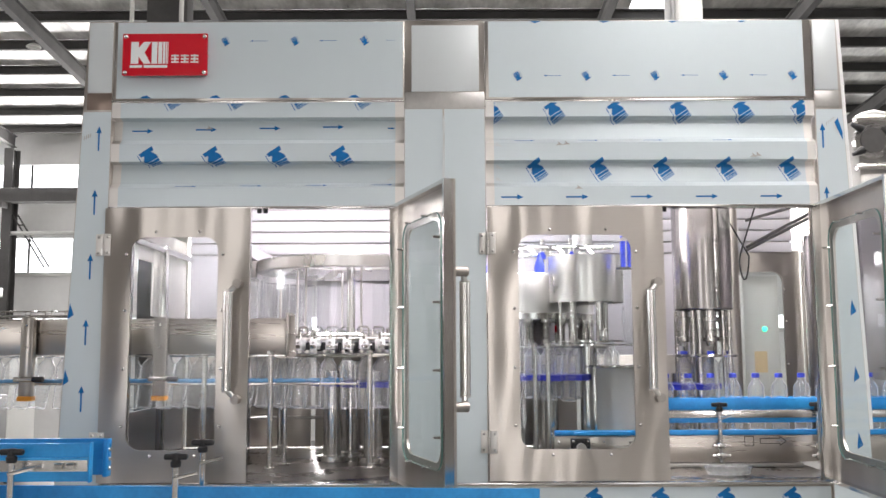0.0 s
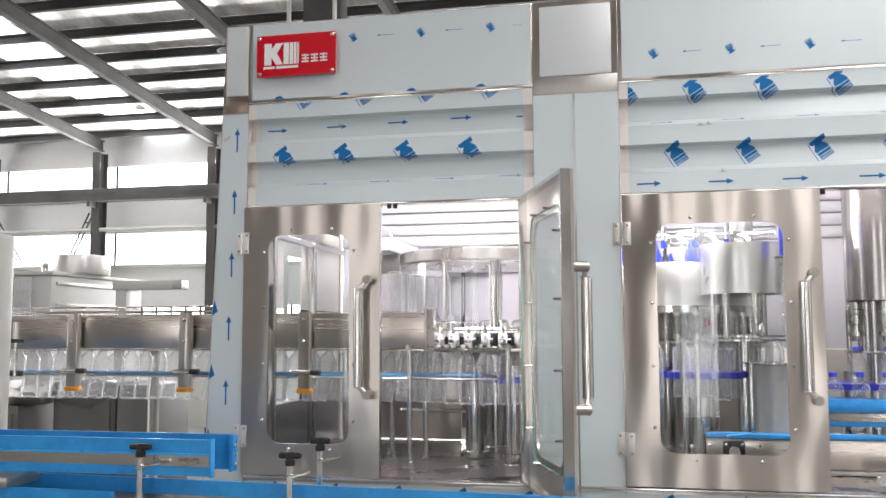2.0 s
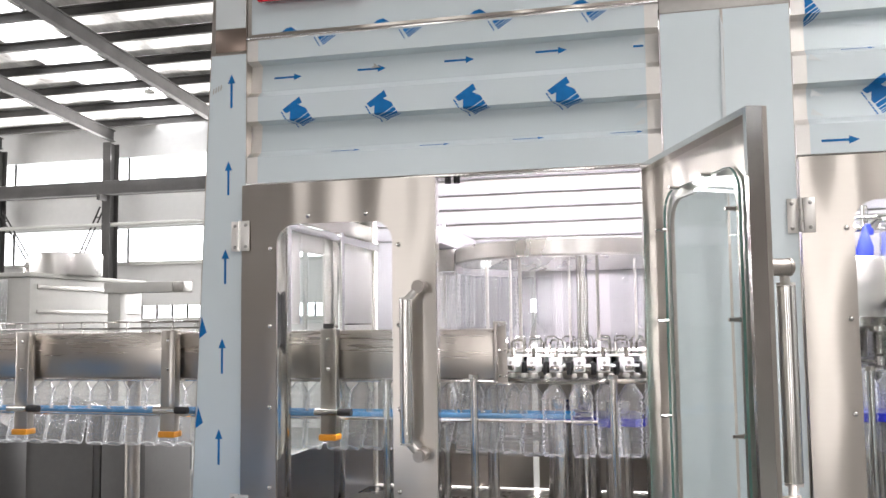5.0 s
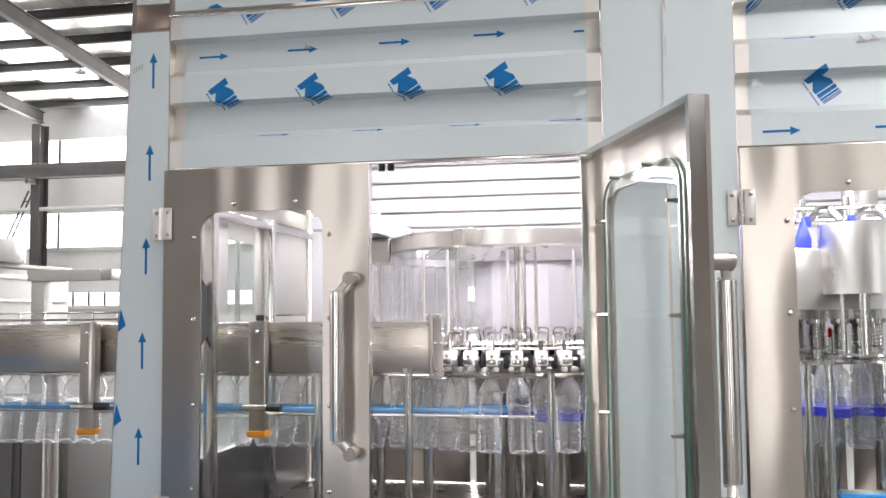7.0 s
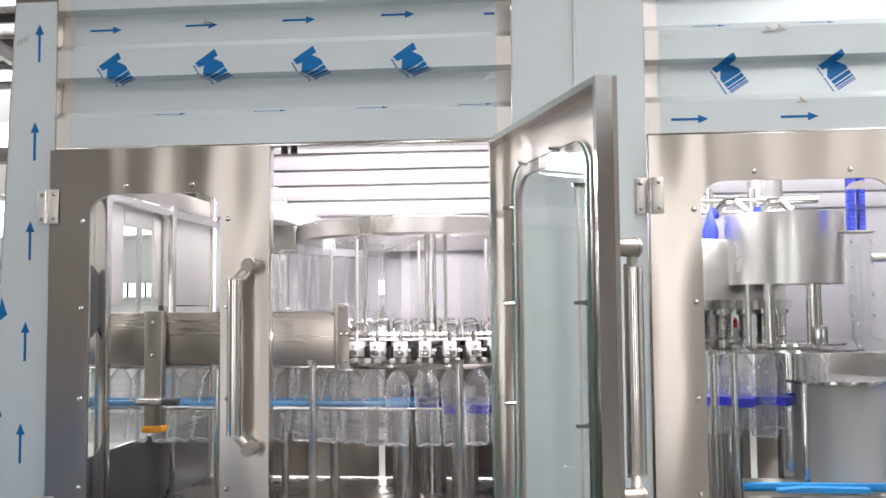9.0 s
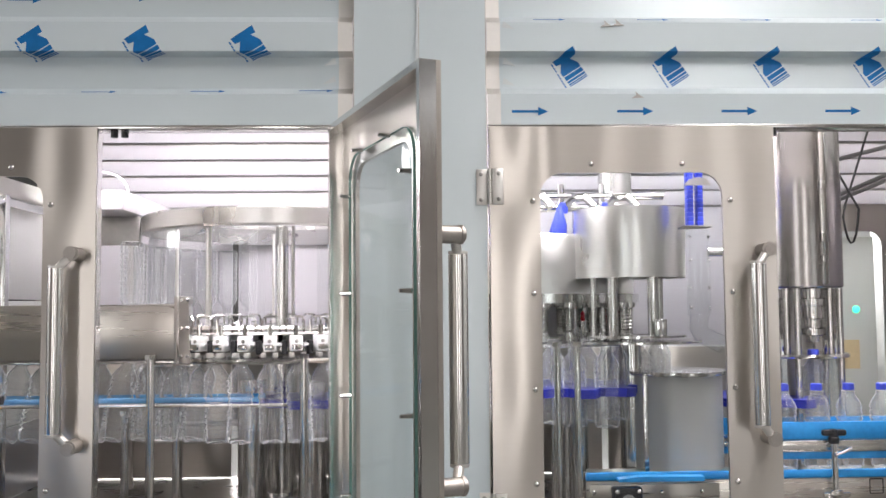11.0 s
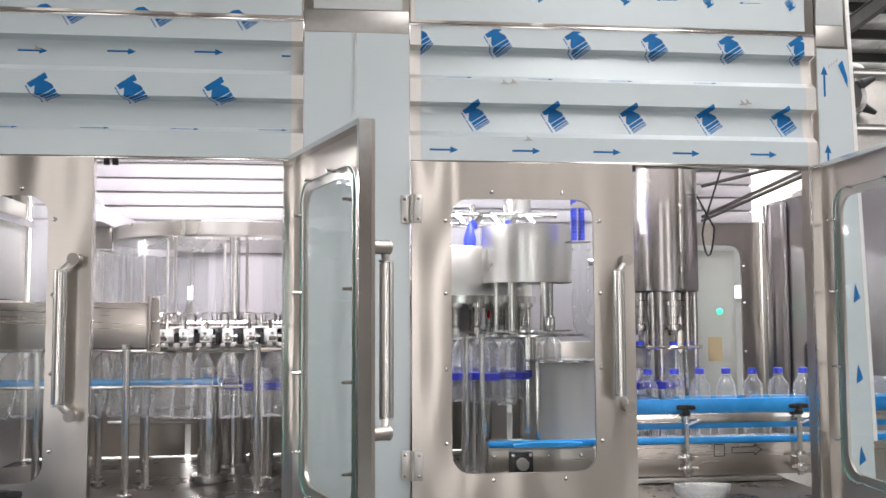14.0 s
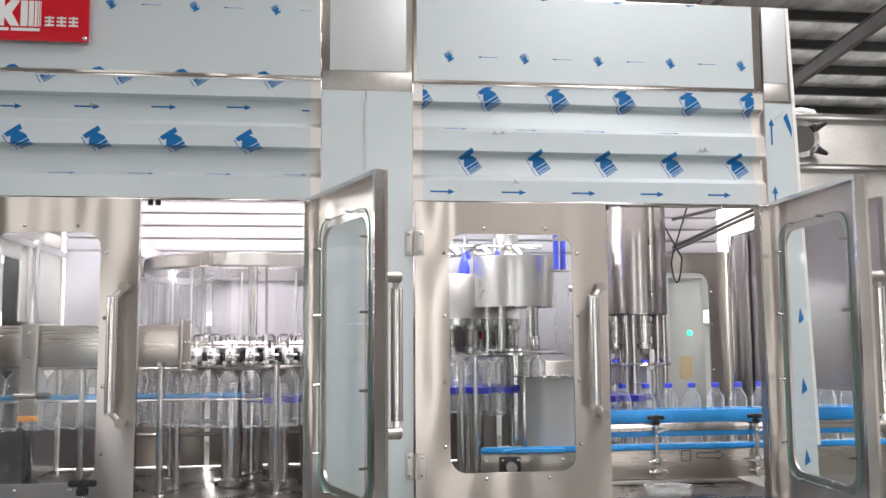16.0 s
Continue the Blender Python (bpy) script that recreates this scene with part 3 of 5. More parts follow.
# posts
for x0, x1, name in ((XL, -1.167, "left"), (-0.137, 0.146, "centre"), (1.309, XR, "right")):
    # the outer posts widen slightly towards the floor
    lo = {"left": (-0.088, 0.0), "centre": (0.0, 0.0), "right": (0.0, 0.075)}[name]
    x0, x1 = x0 + (0.018 if name == "left" else 0), x1 - (0.008 if name == "right" else 0)

    def strip(z0, z1, in0, in1):
        """Outline of a strip of the post's face between two heights."""
        f0, f1 = (TOP - z0) / (TOP - 0.06), (TOP - z1) / (TOP - 0.06)
        return [(x0 + in0 + lo[0] * f0, z0), (x1 - in1 + lo[1] * f0, z0), (x1 - in1 + lo[1] * f1, z1), (x0 + in0 + lo[0] * f1, z1)]

    post = part("post", slab(strip(0.06, TOP, 0, 0), 0.0, 0.10), STEEL, cab, "steel cabinet post")
    top = part("post_cap", box(x0 + (0.025 if name == "centre" else 0.003), x1 - (0.02 if name == "centre" else 0.003), -0.004, -0.0005, 2.181, TOP - (0.018 if name == "centre" else 0.004), 0.0008), FILM_GREY, cab, "grey film covered post cap")
    # film is missing here; the left band has its brown reflection painted in
    part("bare_band", box(x0 + 0.002, x1 - 0.002, -0.0022, -0.0004, 2.1195, 2.179, 0.0005), BAND if name == "left" else DULL, post, "bare steel band without film")
    if name == "centre":
        part("film", box(-0.1355, -0.003, -0.0014, -0.0004, 0.30, 2.118), FILM, post, "pale blue protective film")
        part("film", box(0.003, 0.1445, -0.0014, -0.0004, 0.30, 2.118), FILM, post, "pale blue protective film")
        part("film_flap", slab([(-0.004, 1.62), (0.005, 1.75), (0.001, 2.02), (0.007, 2.06), (-0.002, 2.10), (-0.005, 1.90)], -0.006, -0.002), FILM_GREY, post, "lifted edge of the protective film")
    else:
        part("film", slab(strip(0.30, 2.112, 0.003, 0.002), -0.0014, -0.0004), FILM, post, "pale blue protective film")
        for k in range(6):
            z = 2.017 - 0.2255 * k
            xa = -1.209 - 0.007 * k if name == "left" else 1.332 + 0.004 * k
            part("printed_arrow", prints(ARROW, xa, z, 0.088, 90, 0.002, False), PRINT, post, smooth=False)
        for k in range(4):
            xe = x0 - 0.036 - 0.008 * k if name == "left" else x1 + 0.0
            b = slab([(xe, 1.40 - 0.2255 * k), (xe + 0.006, 1.44 - 0.2255 * k), (xe + 0.02, 1.40 - 0.2255 * k), (xe, 1.385 - 0.2255 * k)], -0.0022, -0.0015)
            part("printed_mark", b, PRINT, post, smooth=False)
        if name == "right":
            part("printed_mark", slab([(1.375, 2.065), (1.388, 2.08), (1.402, 2.03), (1.402, 2.00)], -0.0022, -0.0015), PRINT, post, smooth=False)
            # white strip imitates the light on the post's side face
            part("lit_edge_strip", slab([(x1 + lo[1] * (TOP - z) / (TOP - 0.06) + d, z) for z, d in ((1.0, 0.0008), (1.0, 0.013), (TOP, 0.013), (TOP, 0.0008))], 0.002, 0.05), WHITE, post, "white strip standing for the post's lit side face")

# skirt below the doors, deck, back and sides
skirt = part("skirt", box(-1.166, 1.308, 0.004, 0.03, 0.12, SILL - 0.012, 0.002), STEEL, cab, "steel skirt panel under the doors")
part("film", box(-1.160, 1.302, 0.0025, 0.0035, 0.13, SILL - 0.018), FILM, skirt, "pale blue protective film")
for k in range(11):
    part("printed_mark", prints(MARK, -1.05 + 0.2225 * k, 0.770, 0.070, 30, -0.0018, False), PRINT, skirt, smooth=False)
part("sill", box(-1.166, 1.308, -0.012, 0.06, SILL - 0.010, SILL, 0.002), BRIGHT, cab)
part("deck", box(XL + 0.01, XR - 0.01, 0.06, BACK + 0.06, SILL - 0.03, SILL - 0.004, 0.002), DECK, cab, "wet stained steel deck inside the machine")
for x in (XL + 0.04, 0.0, XR - 0.04):
    part("post", box(x - 0.03, x + 0.03, BACK, BACK + 0.06, 0.06, TOP, 0.003), STEEL, cab)
for x in (XL + 0.05, 0.0, XR - 0.05):
    for y in (0.05, BACK + 0.03):
        part("foot", lathe([(0.001, 0), (0.035, 0), (0.035, 0.012), (0.015, 0.02), (0.015, 0.07), (0.001, 0.07)], (x, y, 0), 14), DULL, cab)
# corners of the film that have come loose from the folds
for x, z, sx in ((0.180, 1.985, 1), (0.180, 1.862, 1), (0.181, 1.905, 1), (-0.172, 1.905, -1), (-0.173, 1.866, -1), (-0.172, 2.055, -1)):
    part("film_corner", slab([(x, z), (x + sx * 0.028, z - 0.004), (x + sx * 0.004, z + 0.014)], -0.0035, -0.0028), FILM_GREY, cab, "loose corner of the film", smooth=False)
# torn and lifted spots in the film, and pencilled notes on the posts
for x, z in ((-0.829, 2.058), (0.405, 1.990), (0.43, 1.992), (1.085, 1.946), (1.10, 1.949), (0.47, 1.835)):
    y = prof(z)
    tr = part("film_tear", slab([(x - 0.012, z - 0.004), (x - 0.002, z + 0.002), (x - 0.004, z + 0.010), (x + 0.006, z + 0.001), (x + 0.014, z - 0.003)], y - 0.006, y - 0.003), DULL, cab, "torn curl of film")
for k in range(4):
    part("pencil_note", slab([(-1.262 + 0.007 * k, 2.012 + 0.003 * k), (-1.259 + 0.007 * k, 2.012 + 0.003 * k), (-1.257 + 0.007 * k, 2.026 + 0.003 * k), (-1.260 + 0.007 * k, 2.026 + 0.003 * k)], -0.0022, -0.0015), DULL, cab)
    part("pencil_note", slab([(1.345 + 0.008 * k, 2.055 + 0.006 * k), (1.347 + 0.008 * k, 2.055 + 0.006 * k), (1.350 + 0.008 * k, 2.067 + 0.006 * k), (1.348 + 0.008 * k, 2.067 + 0.006 * k)], -0.0022, -0.0015), DULL, cab)
# ---- doors ----


def door(hinge_x, width, to_right, angle, win, label, handle_side):
    """A steel framed door. Built closed in the front plane, then swung outward about its hinge."""
    d = thing("door_leaf", (hinge_x, -0.012, 0.835), label, "door", "cabinet doors")
    sgn = 1 if to_right else -1
    lo, hi = (hinge_x, hinge_x + width) if to_right else (hinge_x - width, hinge_x)
    m = Matrix.Translation((hinge_x, -0.012, 0)) @ Matrix.Rotation(radians(angle), 4, "Z") @ Matrix.Translation((-hinge_x, 0.012, 0))

    def put(name, b, mat, parent, label="", smooth=True):
        bmesh.ops.transform(b, matrix=m, verts=b.verts)
        return part(name, b, mat, parent, label, smooth)

    z0, z1 = 0.835, 1.768
    b = frame_slab((lo, hi, z0, z1), win, -0.014, -0.006, 0.05)
    fr = put("frame", b, STEEL, d, "brushed steel door frame")
    b = box(lo, lo + 0.012, -0.006, 0.022, z0, z1)
    box(hi - 0.012, hi, -0.006, 0.022, z0, z1, 0, b)
    box(lo + 0.0125, hi - 0.0125, -0.006, 0.022, z0, z0 + 0.012, 0, b)
    box(lo + 0.0125, hi - 0.0125, -0.006, 0.022, z1 - 0.012, z1, 0, b)
    put("rim", b, BRIGHT, d, "folded steel rim")
    g = put("pane", slab(rounded(win[0] - 0.025, win[1] + 0.025, win[2] - 0.02, win[3] + 0.02, 0.055), -0.0045, 0.001), GLASS, d, "clear pane with a rounded outline")
    g.visible_shadow = False
    e = bmesh.new()
    pts = rounded(win[0] - 0.0254, win[1] + 0.0254, win[2] - 0.0204, win[3] + 0.0204, 0.0552)
    ea, eb = [[e.verts.new((x, y, z)) for x, z in pts] for y in (-0.0045, 0.001)]
    for i in range(len(pts)):
        q = (i + 1) % len(pts)
        e.faces.new((ea[i], ea[q], eb[q], eb[i]))
    put("pane_edge", e, GLASSEDGE, g, "green pane edge")
    # cap screws round the window
    spots = [(win[0] + (win[1] - win[0]) * u, win[3] + 0.018) for u in (0.28, 0.78)] + [(win[0] + (win[1] - win[0]) * u, win[2] - 0.018) for u in (0.28, 0.78)]
    spots += [(x, win[3] - 0.06 - (win[3] - win[2] - 0.14) * u) for x in (win[0] - 0.016, win[1] + 0.016) for u in (0, 0.33, 0.67, 1)]
    for x, z in spots:
        s = put("screw", dome((x, -0.014, z), (0, -1, 0), 0.0065), BRIGHT, d)
        put("screw_end", rod((x, 0.001, z), (x, 0.022, z), 0.0048, 8, None, 0.0035), BRIGHT, s)
    # pull handle: a fat tube on two mounts
    hx = hi - 0.033 if handle_side > 0 else lo + 0.033
    tx = hx - 0.027 * handle_side
    za, zb, yt = 1.112, 1.502, -0.064
    h = put("handle", rod((tx, yt, za + 0.030), (tx, yt, zb - 0.030), 0.0158, 22), BRIGHT, d, "tubular steel pull handle")
    for z, s in ((za, 1), (zb, -1)):
        bb = rod((hx, -0.014, z), (hx, -0.055, z), 0.0145, 20)
        rod((hx, -0.0552, z), (hx, -0.060, z), 0.0155, 20, bb)
        put("mount", bb, CAPSTEEL, h)
        put("mount_cap", rod((hx, -0.0602, z), (hx, -0.0635, z), 0.0115, 20), CAPSTEEL, h)
        arm_ = rod((hx, -0.048, z), (tx, yt, z + s * 0.034), 0.0085, 12)
        lathe([(0.001, 0), (0.0150, 0), (0.0158, 0.003), (0.0158, 0.006), (0.001, 0.006)], (tx, yt, z + s * 0.028 - 0.003), 20, arm_)
        put("bracket", arm_, SATIN, h)
    return d


WIN_A = (-1.078, -0.778, 0.942, 1.666)
WIN_B = (0.256, 0.645, 0.940, 1.669)
door(-1.172, 0.502, True, 0, WIN_A, "closed brushed steel cabinet door with a clear window and tubular handle", 1)
door(0.150, 0.608, True, 0, WIN_B, "closed brushed steel cabinet door with a wide clear window", 1)
door(-0.157, 0.560, False, 109.5, (-0.157 - 0.560 + 0.115, -0.157 - 0.110, 0.942, 1.669), "cabinet door standing open, brushed steel round a clear pane", -1)
door(1.306, 0.575, False, 88, (1.306 - 0.575 + 0.11, 1.306 - 0.11, 0.942, 1.669), "cabinet door standing wide open, brushed steel round a clear pane", -1)


def hinge(x, z):
    h = thing("hinge", (x, -0.003, z), "small steel butt hinge screwed to the cabinet post", "hinge", "door hinges")
    for s in (-1, 1):
        xa, xb = (x + 0.004, x + 0.028) if s > 0 else (x - 0.028, x - 0.004)
        y = -0.018 if s > 0 else -0.0045
        lf = part("leaf", box(xa, xb, y - 0.0035, y, z - 0.038, z + 0.038, 0.001), SATIN, h)
        for dz in (-0.027, 0.027):
            part("screw", dome(((xa + xb) / 2 + s * 0.002, y - 0.0035, z + dz), (0, -1, 0), 0.0045), DULL, lf)
    for k in range(3):
        part("knuckle", rod((x, -0.016, z - 0.037 + 0.0255 * k), (x, -0.016, z - 0.0135 + 0.0255 * k), 0.0048, 12), SATIN, h)


for x in (-1.176, 0.150):
    for z in (1.640, 0.965):
        hinge(x, z)

# red sign plate
sign = thing("sign_plate", (-0.99, 0, 2.25), "glossy red acrylic sign plate with white lettering on four studs", "sign")
plate = part("plate", slab(rounded(-1.141, -0.843, 2.252, 2.403, 0.004), -0.030, -0.022), RED, sign)
for x in (-1.130, -0.854):
    for z in (2.263, 2.392):
        b = rod((x, -0.0215, z), (x, 0.0, z), 0.005, 10)
        st = part("stud", b, BRIGHT, sign)
        part("stud_head", dome((x, -0.030, z), (0, -1, 0), 0.008), BRIGHT, st)


sign.location += Vector((0.015, 0, -0.017))


def flat(name, pts, parent=sign):
    part(name, slab([(-1.126 + u * 0.298, 2.235 + w * 0.151) for u, w in pts], -0.0312, -0.0303), WHITE, parent, smooth=False)


# mark made of plain shapes, and bars for the small lines
flat("emblem", [(0.10, 0.28), (0.19, 0.28), (0.19, 0.46), (0.25, 0.28), (0.335, 0.28), (0.26, 0.55), (0.335, 0.80), (0.25, 0.80), (0.19, 0.66), (0.19, 0.80), (0.10, 0.80)])
for u0, u1 in ((0.345, 0.41), (0.422, 0.468), (0.478, 0.503), (0.511, 0.523), (0.531, 0.538)):
    flat("emblem_bar", [(u0, 0.28), (u1, 0.28), (u1, 0.80), (u0, 0.80)])
for u0, u1 in ((0.09, 0.235), (0.255, 0.53)):
    flat("text_bar", [(u0, 0.185), (u1, 0.185), (u1, 0.245), (u0, 0.245)])
for k in range(3):
    u = 0.575 + 0.115 * k
    for dz in (0.30, 0.375, 0.45):
        flat("text_bar", [(u, dz), (u + 0.09, dz), (u + 0.09, dz + 0.035), (u, dz + 0.035)])
    flat("text_bar", [(u + 0.035, 0.34), (u + 0.055, 0.34), (u + 0.055, 0.50), (u + 0.035, 0.50)])

# ---- inside the cabinet ----
def back_door(x0, x1):
    d = part("back_door", frame_slab((x0, x1, SILL, 1.735), (x0 + 0.03, x1 - 0.085, 0.93, 1.635), BACK + 0.02, BACK + 0.03, 0.05), STEEL, cab, "steel door at the machine's back with a window")
    g = part("pane", slab(rounded(x0 + 0.015, x1 - 0.065, 0.91, 1.655, 0.05), BACK + 0.032, BACK + 0.036), GLASS, d)
    g.visible_shadow = False
    for z in (1.0, 1.2, 1.4, 1.55):
        part("screw", dome((x1 - 0.075, BACK + 0.02, z), (0, -1, 0), 0.006), BRIGHT, d)


back_door(1.21, 1.690)
for x0, x1 in ((-1.20, -0.62), (-0.60, -0.04), (0.04, 0.62), (0.64, 1.20)):
    part("back_panel", box(x0, x1, BACK + 0.02, BACK + 0.03, SILL, 1.245, 0.003), STEEL, cab, "plain steel back panel")
    part("back_panel", box(x0, x1, BACK + 0.024, BACK + 0.03, 1.25, 1.721, 0.002), LIGHTPANEL, cab, "pale inner back panel")
for x0, x1 in ((-1.2, -0.035), (0.035, 1.655)):
    b = None
    for k in range(8):
        z = 1.727 + 0.054 * k if k < 4 else 1.947 + 0.124 * (k - 4)
        h = 0.047 if k < 4 else 0.117
        b = box(x0, x1, BACK + 0.012, BACK + 0.03, z, z + h, 0.002, b)
    part("back_sheet", box(x0, x1, BACK + 0.034, BACK + 0.040, 1.722, TOP, 0.001), DULL, cab, "dull sheet behind the ribs")
    part("back_louvre", b, LIGHTPANEL, cab, "pale ribbed inner back panel")
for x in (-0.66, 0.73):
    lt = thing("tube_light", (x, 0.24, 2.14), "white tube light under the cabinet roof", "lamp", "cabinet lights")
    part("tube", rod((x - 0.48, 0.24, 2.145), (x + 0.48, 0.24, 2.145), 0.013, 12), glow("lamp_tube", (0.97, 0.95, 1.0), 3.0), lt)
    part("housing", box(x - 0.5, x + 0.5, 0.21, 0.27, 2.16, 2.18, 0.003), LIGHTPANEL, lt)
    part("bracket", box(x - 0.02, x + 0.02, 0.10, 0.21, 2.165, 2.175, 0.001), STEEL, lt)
b = bmesh.new()
# right inner side panel, set obliquely, and its top rail
for (xa, ya), (xb, yb), z0, z1 in (((1.722, 0.60), (1.712, BACK), SILL, 1.815), ((1.732, 0.06), (1.7225, 0.598), 1.15, 1.815)):
    vs = [b.verts.new(p) for p in ((xa, ya, z0), (xb, yb, z0), (xb, yb, z1), (xa, ya, z1), (xa + 0.02, ya, z0), (xb + 0.02, yb, z0), (xb + 0.02, yb, z1), (xa + 0.02, ya, z1))]
    for f in ((0, 1, 2, 3), (4, 5, 6, 7), (0, 1, 5, 4), (2, 3, 7, 6), (0, 3, 7, 4), (1, 2, 6, 5)):
        b.faces.new([vs[i] for i in f])
part("side_panel", b, SIDE, cab, "brushed steel side panel")
part("rail", box(1.684, 1.708, BACK - 0.04, BACK, SILL, 1.80, 0.003), BRIGHT, cab)
part("side_rim", box(1.700, 1.7085, 0.10, BACK - 0.045, 1.80, 1.825, 0.002), BRIGHT, cab, "folded bright rim of the side panel")
for y in (0.62, 0.80, 0.98):
    part("side_fold", box(1.7005 + 0.02 * (0.98 - y) / 0.9, 1.7105 + 0.02 * (0.98 - y) / 0.9, y, y + 0.035, SILL, 1.795, 0.004), SIDE, cab, "pressed upright fold")
for (p0, p1) in (((1.436, BACK, 1.736), (1.535, 0.35, 1.838)), ((1.436, BACK, 1.752), (1.535, 0.35, 1.856)), ((1.439, BACK, 1.878), (1.52, 0.45, 1.872))):
    part("rail", rod(p0, p1, 0.0075, 8), DARKSTEEL, cab)
# left side wall with a rounded opening, air conveyor passes through it
for z0, z1, y0, y1, mt in ((1.42, 1.72, 0.10, 0.46, SATIN), (1.64, 1.72, 0.464, 0.66, SATIN), (1.42, 1.72, 0.664, BACK, SATIN), (SILL, 1.04, 0.10, BACK, SIDE), (1.044, 1.416, 0.80, BACK, SATIN), (1.724, 1.78, 0.10, BACK, STEEL)):
    part("side_panel", box(-1.222, -1.212, y0, y1, z0, z1, 0.002), mt, cab, "steel side panel")
sw = part("side_pane", box(-1.220, -1.216, 0.466, 0.658, 1.42, 1.636), GLASS, cab, "clear side window pane")
sw.visible_shadow = False
part("rail", rod((-1.19, 0.10, 1.70), (-1.19, BACK, 1.70), 0.014, 10), BRIGHT, cab)
for y in (0.28, 0.72):
    part("rail", box(-1.205, -1.175, y, y + 0.03, SILL, 1.72, 0.003), BRIGHT, cab)
tagged(part("inner_disc", rod((-1.208, 0.21, 1.43), (-1.195, 0.21, 1.43), 0.095, 28), RUBBER), "dark rubber disc at the inlet", "disc")

# bottles
BOTTLE = [(0.0005, 0.008), (0.014, 0.006), (0.022, 0.0), (0.029, 0.002), (0.0325, 0.010), (0.0325, 0.026)]
for k in range(9):
    z = 0.026 + 0.0142 * k + (0.006 if k > 4 else 0.0)
    BOTTLE += [(0.0296, z + 0.004), (0.0296, z + 0.007), (0.0328, z + 0.011), (0.0328, z + 0.0135)]
BOTTLE += [(0.0320, 0.163), (0.0290, 0.171), (0.0235, 0.180), (0.0170, 0.188), (0.0140, 0.193), (0.0135, 0.195), (0.0165, 0.197), (0.0165, 0.200), (0.0130, 0.201), (0.0130, 0.216)]
CAP = [(0.0005, 0.221), (0.0130, 0.2205), (0.0148, 0.218), (0.0150, 0.204), (0.0142, 0.203)]


def bottle(capped, label, group):
    t = thing("bottle", (0, 0, 0), label, "bottle", group)
    body = part("body", lathe(BOTTLE, (0, 0, 0), 18), PETFULL if capped else PET, t)
    body.visible_shadow = False
    if capped:
        part("cap", lathe(CAP, (0, 0, 0), 16), CAPBLUE, t, "blue screw cap")
    return t


HANG = bottle(False, "empty clear plastic bottle hanging by its neck", "hanging bottles")
HELD = bottle(False, "clear plastic bottle held in the rinsing wheel", "bottles in the wheels")
FULL = bottle(True, "clear plastic water bottle with a blue cap on the conveyor", "bottles on the conveyor")
rnd = random.Random(4)
NECK = 1.247
hang_spots = []
x = -3.15
while x < -0.50:
    hang_spots.append(x)
    x += 0.0668


def hung(x, y, lean):
    return Matrix.Translation((x, y, NECK)) @ Matrix.Rotation(radians(lean), 4, "Y") @ Matrix.Translation((0, 0, -0.196))


for k, x in enumerate(hang_spots):
    m = hung(x, 0.455, rnd.uniform(3, 13))
    if k == 0:
        HANG.matrix_basis = m
    else:
        copy_thing(HANG, m)

# air conveyor with its steel hood
air = thing("air_conveyor", (-1.9, 0.46, 1.25), "overhead air conveyor with a brushed steel hood and blue guide rails", "conveyor")
for a, c in ((-3.3, -2.612), (-2.608, -2.105), (-2.095, -1.60), (-1.59, -1.085), (-1.075, -0.612)):
    part("hood", box(a, c, 0.40, 0.53, 1.262, 1.400, 0.003), STEEL_H, air, "brushed steel hood section")
part("neck_rail", box(-3.3, -0.60, 0.395, 0.435, 1.252, 1.2585, 0.001), BRIGHT, air)
part("neck_rail", box(-3.3, -0.60, 0.475, 0.515, 1.252, 1.2585, 0.001), BRIGHT, air)
part("end_plate", box(-0.610, -0.602, 0.385, 0.545, 1.250, 1.42, 0.001), STEEL, air)
ep = part("end_plate", slab([(-0.598, 1.252), (-0.570, 1.252), (-0.575, 1.415), (-0.598, 1.420)], 0.385, 0.389), STEEL, air)
for z in (1.27, 1.34, 1.41):
    for xx in (-0.592, -0.577):
        part("bolt", dome((xx, 0.385, z), (0, -1, 0), 0.005), BRIGHT, ep)
for x in (-3.11, -2.605, -2.10, -1.594, -1.085):
    br = part("bracket", box(x - 0.024, x + 0.024, 0.36, 0.392, 1.09, 1.405, 0.003), STEEL, air, "steel bracket")
    part("clip", box(x - 0.027, x + 0.027, 0.352, 0.40, 1.088, 1.106, 0.004), ORANGE, br, "orange plastic clip")
    part("clamp", rod((x - 0.035, 0.345, 1.170), (x + 0.035, 0.345, 1.170), 0.010, 12), BRIGHT, br)
    part("clamp_knob", rod((x + 0.036, 0.345, 1.170), (x + 0.075, 0.345, 1.170), 0.011, 12), BLACK, br, "black knob")
    for z in (1.29, 1.375):
        part("bolt", dome((x, 0.36, z), (0, -1, 0), 0.006), BRIGHT, br)
part("guide_rail", box(-3.3, -0.40, 0.405, 0.411, 1.153, 1.166, 0.002), material("pale_blue_rail", (0.09, 0.24, 0.44), 0.25, 0.0, 0.1, 6, 90, 0.0, coat=0.4), air, "pale blue plastic guide rail")
part("guide_rod", rod((-3.3, 0.396, 1.158), (-0.33, 0.396, 1.146), 0.005, 10), BRIGHT, air)
part("guide_rail", box(-3.3, -0.40, 0.497, 0.503, 1.153, 1.166, 0.002), BLUE, air)
for z, y in ((1.412, 0.40), (1.412, 0.53), (1.432, 0.465)):
    part("top_wire", rod((-3.3, y, z), (-1.3, y, z), 0.003, 8), BRIGHT, air)
for k in range(24):
    part("wire_hoop", tube([(-3.2 + 0.08 * k, 0.40, 1.40), (-3.2 + 0.08 * k, 0.40, 1.432), (-3.2 + 0.08 * k, 0.53, 1.432), (-3.2 + 0.08 * k, 0.53, 1.40)], 0.0018, 6), BRIGHT, air)
